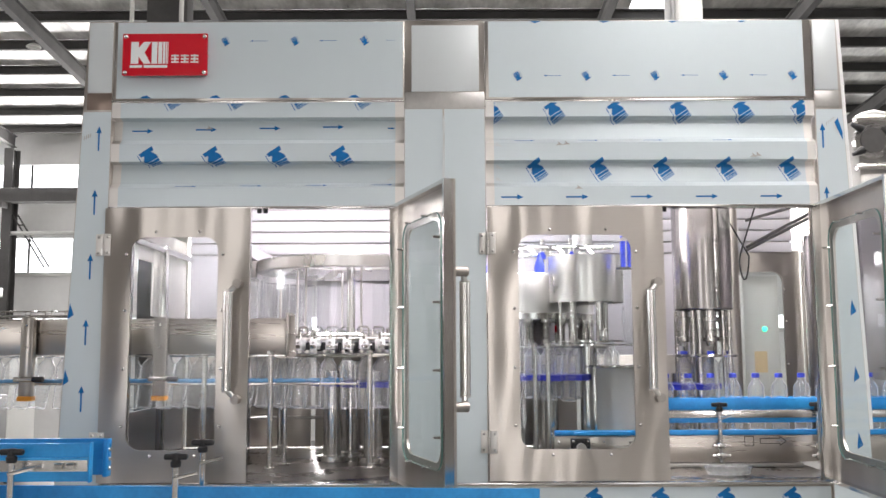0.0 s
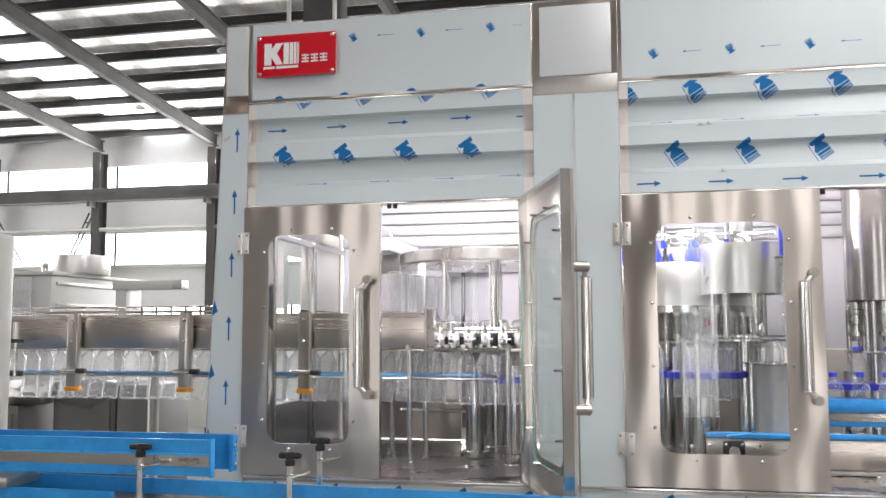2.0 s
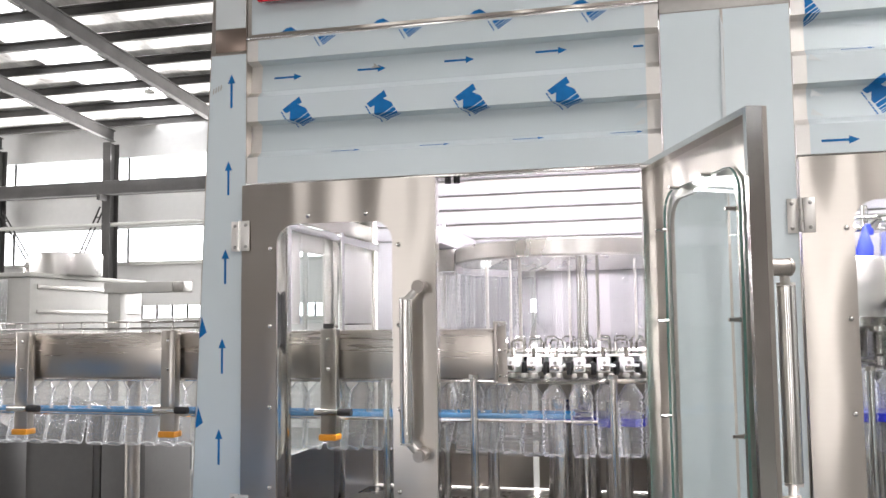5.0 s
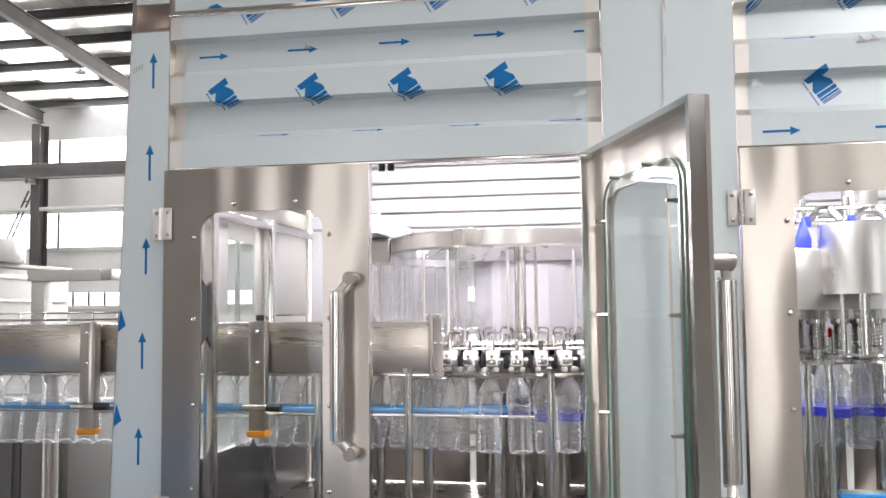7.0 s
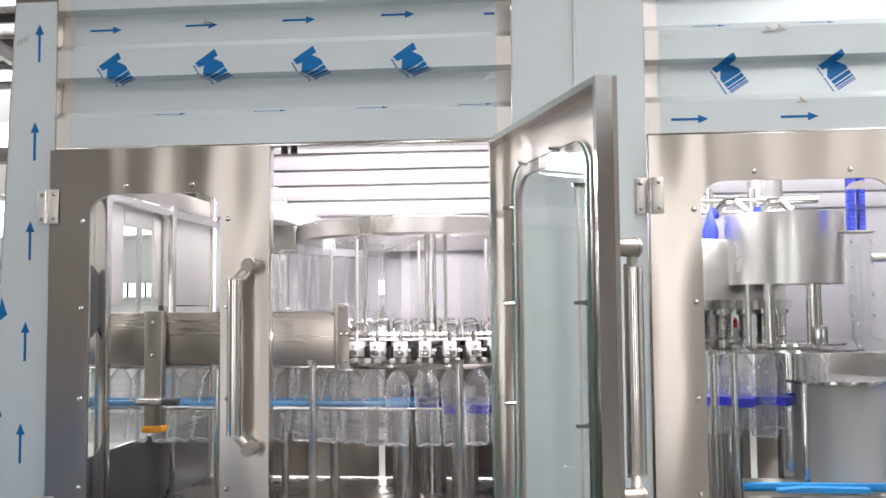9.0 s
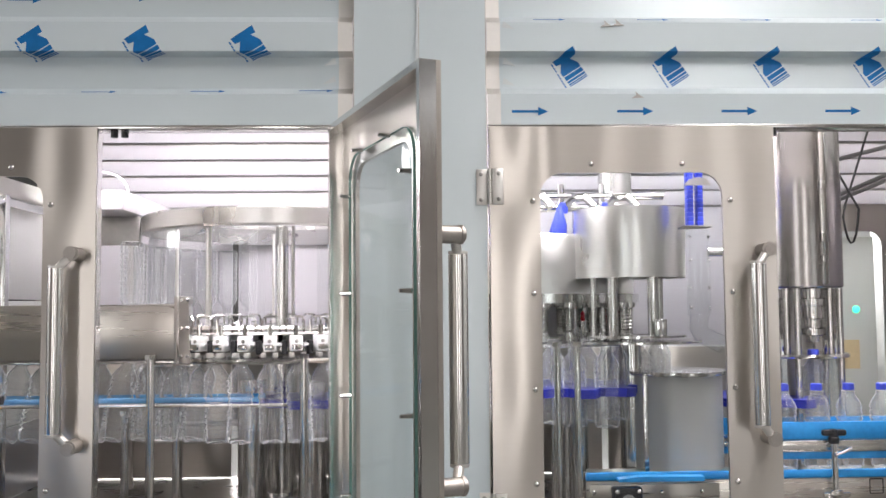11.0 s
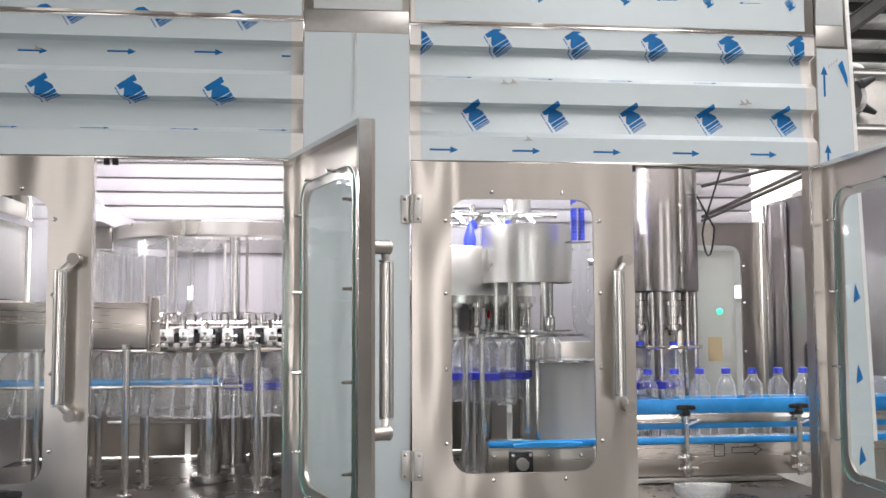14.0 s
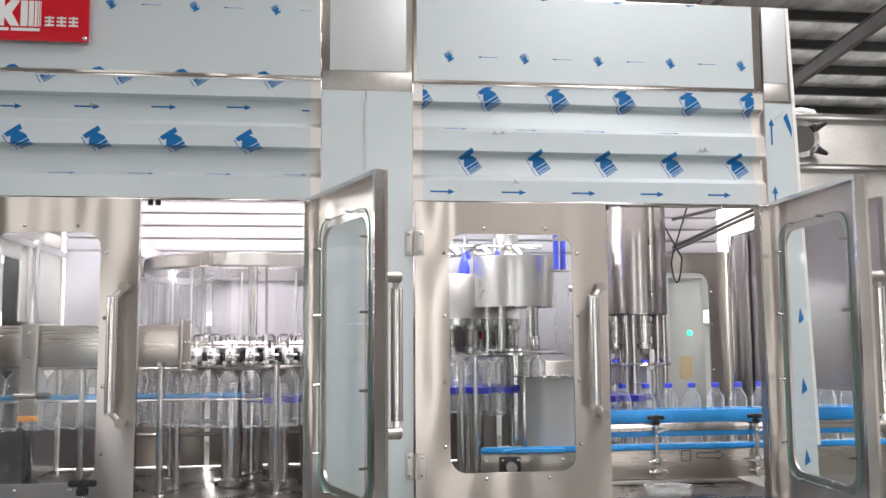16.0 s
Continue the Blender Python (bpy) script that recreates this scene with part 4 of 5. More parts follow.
for x in (-2.85, -1.86):
    part("leg", rod((x, 0.60, 0.0), (x, 0.60, 1.30), 0.024, 14), STEEL, air)
    part("arm", box(x - 0.015, x + 0.015, 0.53, 0.60, 1.28, 1.31, 0.002), STEEL, air)


cl = thing("hand_clamp", (-2.34, 0.30, 1.17), "steel hand clamp with a black collar on the air conveyor", "clamp")
part("rod", rod((-2.34, 0.33, 1.15), (-2.34, 0.33, 1.36), 0.008, 12), BRIGHT, cl)
part("grip", rod((-2.34, 0.33, 1.30), (-2.34, 0.33, 1.37), 0.016, 14), BRIGHT, cl)
part("collar", rod((-2.34, 0.33, 1.286), (-2.34, 0.33, 1.30), 0.028, 14), BLACK, cl, "black collar")
part("foot", rod((-2.38, 0.345, 1.158), (-2.32, 0.345, 1.158), 0.012, 12), BLACK, cl)


def stand(x, y, z1, r=0.011, foot=True):
    s = thing("guide_post", (x, y, SILL - 0.004), "round steel guide post bolted to the deck", "post", "guide posts")
    part("rod", rod((x, y, SILL - 0.003), (x, y, z1), r, 14), BRIGHT, s)
    part("foot", lathe([(0.001, 0), (0.022, 0), (0.022, 0.008), (0.014, 0.012), (0.014, 0.024), (0.001, 0.024)], (x, y, SILL - 0.003), 14), BRIGHT, s)
    part("nut", rod((x, y, z1), (x, y, z1 + 0.012), r * 1.35, 6), BRIGHT, s)
    return s


for x, y, z in ((-0.666, 0.385, 1.262), (-0.63, 0.50, 1.25), (-0.285, 0.375, 1.262), (-0.70, 0.80, 1.24), (-0.17, 0.45, 1.24), (-0.20, 0.62, 1.24), (-0.92, 0.39, 1.25), (-0.80, 0.62, 1.10)):
    stand(x, y, z)
part("cross_bar", box(-0.675, -0.56, 0.379, 0.391, 1.245, 1.251, 0.001), BRIGHT, air)

# rinsing wheel
RX, RY, RR = -0.40, 0.80, 0.40
wheel = thing("rinsing_wheel", (RX, RY, SILL), "steel rinsing wheel with bottle grippers and a clear guard", "machine part")
part("column", lathe([(0.001, 0), (0.075, 0), (0.075, 0.02), (0.045, 0.025), (0.045, 0.40), (0.001, 0.40)], (RX, RY, SILL), 24), BRIGHT, wheel)
part("table", lathe([(RR - 0.13, 0.418), (RR + 0.01, 0.418), (RR + 0.012, 0.424), (RR + 0.01, 0.430), (RR - 0.13, 0.430), (RR - 0.13, 0.418)], (RX, RY, SILL), 56), BRIGHT, wheel, "polished ring table")
part("upper_plate", lathe([(0.05, 0.500), (RR - 0.05, 0.500), (RR - 0.045, 0.505), (RR - 0.05, 0.512), (0.05, 0.512), (0.05, 0.500)], (RX, RY, SILL), 56), BRIGHT, wheel)
part("band", lathe([(RR - 0.035, 0.770), (RR - 0.005, 0.770), (RR, 0.775), (RR, 0.815), (RR - 0.005, 0.820), (RR - 0.12, 0.822), (RR - 0.12, 0.812), (RR - 0.035, 0.770)], (RX, RY, SILL), 48), DRUM, wheel, "rolled steel rim band")
gd = part("guard", lathe([(RR - 0.02, 0.52), (RR - 0.02, 0.775)], (RX, RY, SILL), 48), SHEET, wheel, "clear cylindrical guard sheet")
gd.visible_shadow = False
part("core", lathe([(0.018, 0.512), (0.018, 0.80), (0.001, 0.80)], (RX, RY, SILL), 24), BRIGHT, wheel, "steel centre column")
for k in range(8):
    a = 2 * math.pi * (k + 0.3) / 8
    part("stay", rod((RX + 0.30 * math.cos(a), RY + 0.30 * math.sin(a), SILL + 0.51), (RX + 0.30 * math.cos(a), RY + 0.30 * math.sin(a), SILL + 0.80), 0.005, 10), SATIN, wheel)


def gripper(a):
    """A bottle gripper: block, jaws, spring arm and water pipe, at angle a."""
    m = Matrix.Translation((RX, RY, SILL)) @ Matrix.Rotation(a, 4, "Z")

    def add(name, b, mat, parent):
        bmesh.ops.transform(b, matrix=m, verts=b.verts)
        return part(name, b, mat, parent)

    r = RR
    g = add("gripper", box(r - 0.050, r - 0.012, -0.016, 0.016, 0.448, 0.488, 0.004), WHITE, wheel)
    add("rivet", dome((r - 0.012, 0.0, 0.474), (1, 0, 0), 0.005), DULL, g)
    for q in (-0.020, 0.010):
        add("jaw", box(r - 0.008, r + 0.014, q, q + 0.012, 0.434, 0.446, 0.002), SATIN, g)
    add("pad", box(r - 0.042, r - 0.020, -0.036, -0.022, 0.440, 0.476, 0.004), BLACK, g)
    bb = tube([(r - 0.05, -0.022, 0.496), (r - 0.05, -0.022, 0.528), (r - 0.05, -0.015, 0.536), (r - 0.05, 0.015, 0.536), (r - 0.05, 0.022, 0.528), (r - 0.05, 0.022, 0.496)], 0.0035, 8)
    add("water_pipe", bb, BRIGHT, g)
    add("bolt", rod((r - 0.03, 0, 0.468), (r - 0.03, 0, 0.515), 0.006, 10), BRIGHT, g)
    add("rim_clip", box(r - 0.02, r - 0.004, -0.012, 0.012, 0.452, 0.466, 0.002), BRIGHT, g)
    add("link", box(r - 0.03, r - 0.012, -0.050, -0.037, 0.462, 0.470, 0.002), WHITE, g)


part("gripper_ring", lathe([(RR - 0.085, 0.489), (RR - 0.046, 0.489), (RR - 0.044, 0.492), (RR - 0.046, 0.496), (RR - 0.085, 0.496), (RR - 0.085, 0.489)], (RX, RY, SILL), 56), SATIN, wheel, "satin steel ring over the grippers")
for k in range(36):
    gripper(2 * math.pi * k / 36 + 0.06)
first = True
for k in range(36):
    a = 2 * math.pi * k / 36 + 0.06
    px_, py_ = RX + (RR - 0.005) * math.cos(a), RY + (RR - 0.005) * math.sin(a)
    if math.sin(a) < -0.25:
        m = Matrix.Translation((px_, py_, NECK)) @ Matrix.Rotation(radians(rnd.uniform(-3, 3)), 4, "Y") @ Matrix.Translation((0, 0, -0.196))
    else:
        q = RR + 0.022
        m = Matrix.Translation((RX + q * math.cos(a), RY + q * math.sin(a), SILL + 0.53)) @ Matrix.Rotation(math.pi, 4, "X") @ Matrix.Translation((0, 0, -0.22))
    if first:
        HELD.matrix_basis, first = m, False
    else:
        copy_thing(HELD, m)


def star(name, x, y, z, r, n, label, a0=0.0):
    """A pocketed plastic star wheel."""
    pts = []
    for k in range(n):
        for u, f in ((0.0, 1.0), (0.22, 1.0), (0.36, 0.83), (0.5, 0.76), (0.64, 0.76), (0.78, 0.83), (0.92, 1.0)):
            a = a0 + 2 * math.pi * (k + u) / n
            pts.append((r * f * math.cos(a), r * f * math.sin(a)))
    b = slab(pts, -0.011, 0.011)
    bmesh.ops.transform(b, matrix=Matrix.Translation((x, y, z)) @ Matrix.Rotation(radians(90), 4, "X"), verts=b.verts)
    s = thing(name, (x, y, z), label, "star wheel", "star wheels")
    part("disc", b, NAVY, s)
    part("hub", rod((x, y, z + 0.011), (x, y, z + 0.05), 0.035, 18), BRIGHT, s)
    part("shaft", lathe([(0.001, 0), (0.060, 0), (0.060, 0.022), (0.038, 0.026), (0.038, z - 0.012 - SILL), (0.001, z - 0.012 - SILL)], (x, y, SILL), 24), BRIGHT, s, "thick steel shaft with a flange")


star("star_wheel", -0.455, 0.62, 1.142, 0.085, 6, "dark blue plastic star wheel on a steel shaft")
star("star_wheel", -0.285, 0.56, 1.140, 0.13, 8, "dark blue plastic star wheel on a steel shaft", 0.2)
star("star_wheel", 0.42, 0.56, 1.165, 0.19, 9, "dark blue plastic star wheel on a steel shaft", 0.1)
star("star_wheel", 0.96, 0.60, 1.125, 0.16, 8, "dark blue plastic star wheel on a steel shaft", 0.3)
hood2 = thing("inlet_housing", (-0.78, 0.9, 1.66), "pale steel housing over the wheel inlet", "housing")
part("cover", box(-0.92, -0.79, 0.55, 1.05, 1.655, 1.71, 0.006), LIGHTPANEL, hood2)
part("leg", box(-0.91, -0.89, 0.98, 1.0, SILL, 1.655, 0.002), STEEL, hood2)
part("skirt", box(-0.92, -0.79, 0.70, 0.72, 1.57, 1.652, 0.003), DULL, hood2)
part("hose", tube([(-0.885 + 0.075 * math.sin(k * 0.157), 0.65, 1.716 + 0.055 * math.cos(k * 0.157)) for k in range(11)], 0.004, 8), WHITE, hood2, "thin white hose")
for k in range(3):
    tagged(part("lintel_bolt", lathe([(0.001, -0.012), (0.008, -0.012), (0.008, 0), (0.001, 0)], ((-0.648 + 0.022 * (k % 2) if k < 2 else 0.775), 0.03, HEAD - 0.0085), 10), BLACK), "small black bolt under the lintel", "bolt", "lintel bolts")
for y, z in ((0.95, 0.98), (1.05, 1.02)):
    tagged(part("deck_rail", rod((-0.85, y, z), (-0.20, y, z), 0.008, 10), DULL), "horizontal steel rail near the deck", "rail", "deck rails")

for x, z in ((-1.08, 1.14), (-0.93, 1.05)):
    tagged(part("sticker", box(x - 0.016, x + 0.016, BACK + 0.0165, BACK + 0.0185, z - 0.02, z + 0.02, 0.0005), WHITE), "small white paper sticker on the back panel", "sticker", "back panel stickers")
tagged(part("drain_hose", tube([(-0.90, 1.10, 1.20), (-0.88, 1.09, 1.14), (-0.90, 1.08, 1.10), (-0.95, 1.08, 1.08)], 0.006, 8), WHITE), "short white drain hose inside the cabinet", "hose")
# ---- filler ----
FX, FY = 0.30, 0.86
filler = thing("filler", (FX, FY, SILL), "stainless steel rotary filler with round bowl and spring valves", "machine part")
part("bowl", lathe([(0.06, 0.575), (0.34, 0.575), (0.352, 0.582), (0.352, 0.74), (0.345, 0.752), (0.10, 0.775), (0.001, 0.78)], (FX, FY, SILL), 48), DRUM, filler, "round rolled steel bowl")
part("bowl_rim", lathe([(0.352, 0.565), (0.366, 0.565), (0.366, 0.590), (0.352, 0.590), (0.352, 0.565)], (FX, FY, SILL), 48), BRIGHT, filler)
part("ring_plate", lathe([(0.22, 0.448), (0.40, 0.448), (0.402, 0.453), (0.40, 0.458), (0.22, 0.458), (0.22, 0.448)], (FX, FY, SILL), 48), BRIGHT, filler)
part("column", lathe([(0.001, 0), (0.09, 0), (0.09, 0.02), (0.05, 0.03), (0.05, 0.575), (0.001, 0.575)], (FX, FY, SILL), 24), BRIGHT, filler)
for k in range(28):
    a = 2 * math.pi * (k + 0.45) / 28
    x, y = FX + 0.335 * math.cos(a), FY + 0.335 * math.sin(a)
    pr = [(0.001, 0.462), (0.016, 0.462), (0.016, 0.485), (0.010, 0.487)]
    for j in range(6):
        pr += [(0.019, 0.492 + 0.010 * j), (0.014, 0.497 + 0.010 * j)]
    pr += [(0.024, 0.553), (0.024, 0.566), (0.001, 0.566)]
    v = part("valve", lathe(pr, (x, y, SILL), 14), BRIGHT, filler, "steel filling valve with a spring")
    part("yoke", box(x - 0.018, x + 0.018, y - 0.006, y + 0.006, SILL + 0.466, SILL + 0.474, 0.001), BRIGHT, v)
    if k % 2 == 0:
        xo, yo = FX + 0.29 * math.cos(a), FY + 0.29 * math.sin(a)
        part("lever", lathe([(0.001, 0.752), (0.020, 0.752), (0.022, 0.780), (0.014, 0.806), (0.004, 0.838), (0.001, 0.839)], (xo, yo, SILL), 12), CAPBLUE, filler, "blue plastic lever knob")
for k in range(28):
    a = 2 * math.pi * (k + 0.45) / 28
    if math.sin(a) < 0.1:
        copy_thing(HELD, Matrix.Translation((FX + 0.425 * math.cos(a), FY + 0.425 * math.sin(a), SILL + 0.452)) @ Matrix.Translation((0, 0, -0.196)))
for k in range(8):
    a = 2 * math.pi * (k + 0.2) / 8
    part("stay", rod((FX + 0.37 * math.cos(a), FY + 0.37 * math.sin(a), SILL), (FX + 0.37 * math.cos(a), FY + 0.37 * math.sin(a), SILL + 0.45), 0.011, 12), BRIGHT, filler)
pipes = thing("header_pipes", (0.45, 0.75, 1.62), "polished steel header pipes with blue valve handles", "pipes")
for z, y, x0, x1 in ((1.705, 0.72, 0.10, 0.72), (1.665, 0.66, 0.30, 0.62)):
    part("pipe", rod((x0, y, z), (x1, y, z), 0.011, 12), BRIGHT, pipes)
for x in (0.30, 0.42, 0.54):
    part("tee", rod((x, 0.72, 1.62), (x, 0.72, 1.74), 0.010, 12), BRIGHT, pipes)
    part("elbow", tube([(x, 0.66, 1.665), (x + 0.02, 0.63, 1.69), (x + 0.05, 0.60, 1.69), (x + 0.07, 0.585, 1.66)], 0.012, 10), BRIGHT, pipes)
    part("handle", box(x - 0.016, x + 0.008, 0.64, 0.652, 1.648, 1.680, 0.004), CAPBLUE, pipes, "blue handle")
part("riser", rod((0.60, 0.82, 1.60), (0.60, 0.82, 1.95), 0.05, 20), DRUM, pipes)
part("clamp", rod((0.30, 0.72, 1.56), (0.30, 0.72, 1.62), 0.018, 12), BRIGHT, pipes)

# curved splash shield of the cap feeder
sh = thing("curved_shield", (0.575, 0.55, 1.46), "curved dented sheet steel shield on thin legs", "shield")
pr = [(0.150, 0.0), (0.150, 0.06), (0.152, 0.12), (0.150, 0.185), (0.146, 0.185), (0.146, 0.0), (0.150, 0.0)]
part("sheet", lathe(pr, (0.575, 0.55, 1.460), 40), DRUM, sh, "curved steel sheet")
part("top", lathe([(0.001, 0.178), (0.146, 0.178)], (0.575, 0.55, 1.460), 40), DULL, sh)
for x, y in ((0.46, 0.47), (0.505, 0.44), (0.605, 0.42), (0.64, 0.50)):
    part("leg", rod((x, y, 1.30), (x, y, 1.464), 0.0075 if x < 0.5 else 0.014, 12), BRIGHT, sh)
for r0, r1, z in ((0.03, 0.19, 1.288), (0.05, 0.15, 1.302)):
    part("plate", lathe([(r0, 0), (r1, 0), (r1, 0.006), (r0, 0.006), (r0, 0)], (0.575, 0.55, z), 40), BRIGHT, sh)
part("stem", rod((0.575, 0.55, SILL), (0.575, 0.55, 1.288), 0.03, 18), BRIGHT, sh)
part("sensor", box(0.60, 0.632, 0.385, 0.41, 1.308, 1.352, 0.003), BRIGHT, sh)
for a, c in ((0.395, 0.36), (0.345, 0.36)):
    stand(a, c, 1.285, 0.009)
for k, (x, y) in enumerate(((0.405, 0.46), (0.484, 0.435), (0.56, 0.60))):
    copy_thing(HELD, Matrix.Translation((x, y, 1.27)) @ Matrix.Translation((0, 0, -0.196)))
red = thing("red_marker", (0.46, 0.62, 1.35), "small red sensor tip on a steel stem", "sensor")
part("stem", rod((0.46, 0.62, 1.30), (0.46, 0.62, 1.345), 0.006, 10), BRIGHT, red)
part("tip", lathe([(0.001, 0), (0.006, 0.0), (0.006, 0.02), (0.001, 0.028)], (0.46, 0.62, 1.345), 10), RED, red)

# cap chute
ch = thing("cap_chute", (0.70, 0.38, 1.30), "clear cap chute with a column of blue caps", "chute")
c = part("channel", box(0.688, 0.742, 0.375, 0.40, 1.36, 1.585, 0.003), SHEET, ch, "clear plastic channel")
c.visible_shadow = False
c = part("curve", tube([(0.715, 0.388, 1.36), (0.712, 0.388, 1.33), (0.72, 0.388, 1.31), (0.745, 0.388, 1.30), (0.775, 0.39, 1.285)], 0.024, 12), SHEET, ch)
c.visible_shadow = False
part("bracket", box(0.675, 0.745, 0.36, 0.42, 1.583, 1.588, 0.001), STEEL, ch)
part("bracket", slab([(0.675, 1.690), (0.745, 1.690), (0.735, 1.705), (0.715, 1.712), (0.690, 1.706)], 0.36, 0.364), STEEL, ch)
for x in (0.697, 0.722):
    for k in range(16):
        part("cap", box(x - 0.0075, x + 0.0075, 0.378, 0.405, 1.590 + 0.0115 * k, 1.6011 + 0.0115 * k, 0.0015), CAPBLUE, ch)
part("side_pipe", rod((0.735, 0.37, 1.52), (0.775, 0.37, 1.52), 0.011, 12), BRIGHT, ch)
for z in (1.38, 1.43, 1.50, 1.56):
    for x in (0.691, 0.739):
        part("screw", dome((x, 0.375, z), (0, -1, 0), 0.004), BRIGHT, ch)

# starwheel guard drum and the small transfer conveyor in front
dr = thing("guard_drum", (0.696, 0.55, 0.95), "grey steel guard drum with a flat top flange", "drum")
part("drum", lathe([(0.122, 0.0), (0.122, 0.252)], (0.696, 0.55, 0.950), 40), GREYDRUM, dr)
part("flange", lathe([(0.001, 0.252), (0.134, 0.252), (0.135, 0.257), (0.134, 0.262), (0.001, 0.262)], (0.696, 0.55, 0.950), 40), BRIGHT, dr)
part("base", lathe([(0.12, 0.0), (0.13, 0.0), (0.13, 0.010), (0.12, 0.010)], (0.696, 0.55, 0.944), 40), BRIGHT, dr)
part("leg", rod((0.696, 0.55, SILL - 0.003), (0.696, 0.55, 0.944), 0.05, 16), DULL, dr)
part("stay", box(0.578, 0.590, 0.43, 0.442, 0.83, 1.21, 0.002), BRIGHT, dr)

con = thing("outfeed_conveyor", (1.5, 0.45, SILL), "steel outfeed conveyor with blue guide rails", "conveyor")
CX0, CX1 = 0.42, 2.9
part("side_plate", box(CX0, CX1, 0.400, 0.408, 0.845, 0.945, 0.002), STEEL_H, con, "steel side plate with a drawn square and arrow")
part("side_plate", box(CX0, CX1, 0.52, 0.528, 0.845, 0.945, 0.002), STEEL_H, con)
part("chain", box(CX0 + 0.02, CX1, 0.415, 0.512, 0.946, 0.957, 0.003), DULL, con, "flat conveyor chain")
part("wear_strip", box(CX0, CX1, 0.396, 0.412, 0.946, 0.966, 0.003), BLUE, con, "blue plastic wear strip")
for y0, y1, s in ((0.402, 0.412, -1), (0.505, 0.515, 1)):
    xa = 0.80
    part("guide_rail", box(xa, CX1, y0, y1, 1.042, 1.086, 0.003), BLUE, con, "blue plastic guide rail")
    part("rail_profile", box(xa, CX1, y0 - 0.004, y1 + 0.004, 1.010, 1.041, 0.004), BRIGHT, con, "steel rail profile")
    part("guide_rail", box(xa, CX1, y0, y1, 0.992, 1.011, 0.003), BLUE, con)
part("transfer_strip", slab([(0.488, 0.955), (0.70, 0.955), (0.70, 0.966), (0.55, 0.968), (0.488, 0.962)], 0.33, 0.36), BLUE, con, "blue plastic transfer strip")
part("cross_plate", box(0.42, 0.745, 0.355, 0.362, 0.872, 0.945, 0.002), STEEL_H, con)
for x in (0.43, 0.60, 0.70):
    part("bolt", dome((x, 0.355, 0.925), (0, -1, 0), 0.006), BRIGHT, con)
mb = part("motor_mount", box(0.473, 0.545, 0.325, 0.354, 0.878, 0.942, 0.004), BLACK, con, "black plastic bearing block")
part("knob", rod((0.509, 0.300, 0.908), (0.509, 0.325, 0.908), 0.018, 20), DULL, mb)
for x in (0.482, 0.536):
    part("bolt", dome((x, 0.325, 0.933), (0, -1, 0), 0.006), BRIGHT, mb)
part("under_plate", box(0.80, 1.36, 0.38, 0.54, SILL - 0.002, 0.842, 0.002), DULL, con)
for x in (0.9, 1.6, 2.3, 2.85):
    part("leg", box(x - 0.02, x + 0.02, 0.44, 0.48, 0.0 if x > 1.5 else SILL - 0.003, 0.845, 0.003), STEEL, con)
INK = material("black_ink", (0.02, 0.015, 0.012), 0.6, 0.0, 0.2, 40, 200, 0.0)
for (xa, za), (xb, zb) in (((1.146, 0.905), (1.146, 0.941)), ((1.180, 0.905), (1.180, 0.941)), ((1.146, 0.941), (1.180, 0.941)), ((1.146, 0.905), (1.180, 0.905)), ((1.205, 0.932), (1.28, 0.932)), ((1.205, 0.914), (1.28, 0.914)), ((1.205, 0.914), (1.205, 0.932)), ((1.28, 0.940), (1.305, 0.923)), ((1.28, 0.906), (1.305, 0.923)), ((1.28, 0.906), (1.28, 0.914)), ((1.28, 0.932), (1.28, 0.940))):
    part("drawn_line", rod((xa, 0.3995, za), (xb, 0.3995, zb), 0.0014, 6), INK, con)


def clamp(x, y, z, length, group="guide clamps", label="guide rail clamp with a black knob on a steel rod"):
    c = thing("rail_clamp", (x, y, z - length), label, "clamp", group)
    part("rod", rod((x, y, z - length), (x, y, z - 0.018), 0.0085, 12), BRIGHT, c)
    b = lathe([(0.001, -0.024), (0.013, -0.024), (0.014, -0.010), (0.011, -0.008), (0.011, 0.010), (0.001, 0.012)], (x, y, z), 14)
    kn = part("knob", b, BLACK, c, "black plastic wing knob")
    part("wing", box(x - 0.031, x + 0.031, y - 0.009, y + 0.009, z - 0.006, z + 0.010, 0.006), BLACK, kn)
    part("cross_rod", rod((x - 0.004, y - 0.014, z - 0.052), (x + 0.050, y + 0.014, z - 0.040), 0.005, 10), BRIGHT, c)
    return c


for x in (1.046, 1.420):
    clamp(x, 0.375, 1.060, 0.215)
    for dz in (0.0, 0.036):
        cb = thing("clamp_block", (x, 0.39, 0.865 + dz), "small steel cross clamp on the conveyor side", "clamp", "cross clamps")
        part("block", box(x - 0.016, x + 0.016, 0.362, 0.3985, 0.860 + dz, 0.884 + dz, 0.003), BRIGHT, cb)
        part("bolt", rod((x - 0.032, 0.372, 0.872 + dz), (x + 0.034, 0.372, 0.872 + dz), 0.006, 10), BRIGHT, cb)
spots = [0.951 + 0.0885 * k for k in range(-1, 22)]
for k, x in enumerate(spots):
    m = Matrix.Translation((x, 0.457 + rnd.uniform(-0.006, 0.006), 0.9585)) @ Matrix.Rotation(rnd.uniform(0, 6), 4, "Z")
    if k == 0:
        FULL.matrix_basis = m
    else:
        copy_thing(FULL, m)
tray = thing("wire_tray", (1.05, 0.25, SILL), "shallow crumpled clear plastic tray on the deck", "tray")
b = lathe([(0.001, 0.004), (0.085, 0.004), (0.10, 0.030), (0.104, 0.030), (0.088, 0.0), (0.001, 0.0)], (0, 0, 0), 30)
for v in b.verts:
    v.co.x *= 0.85
    v.co.y *= 0.5
    v.co.z += 0.004 * math.sin(v.co.x * 260) if v.co.z > 0.02 else 0
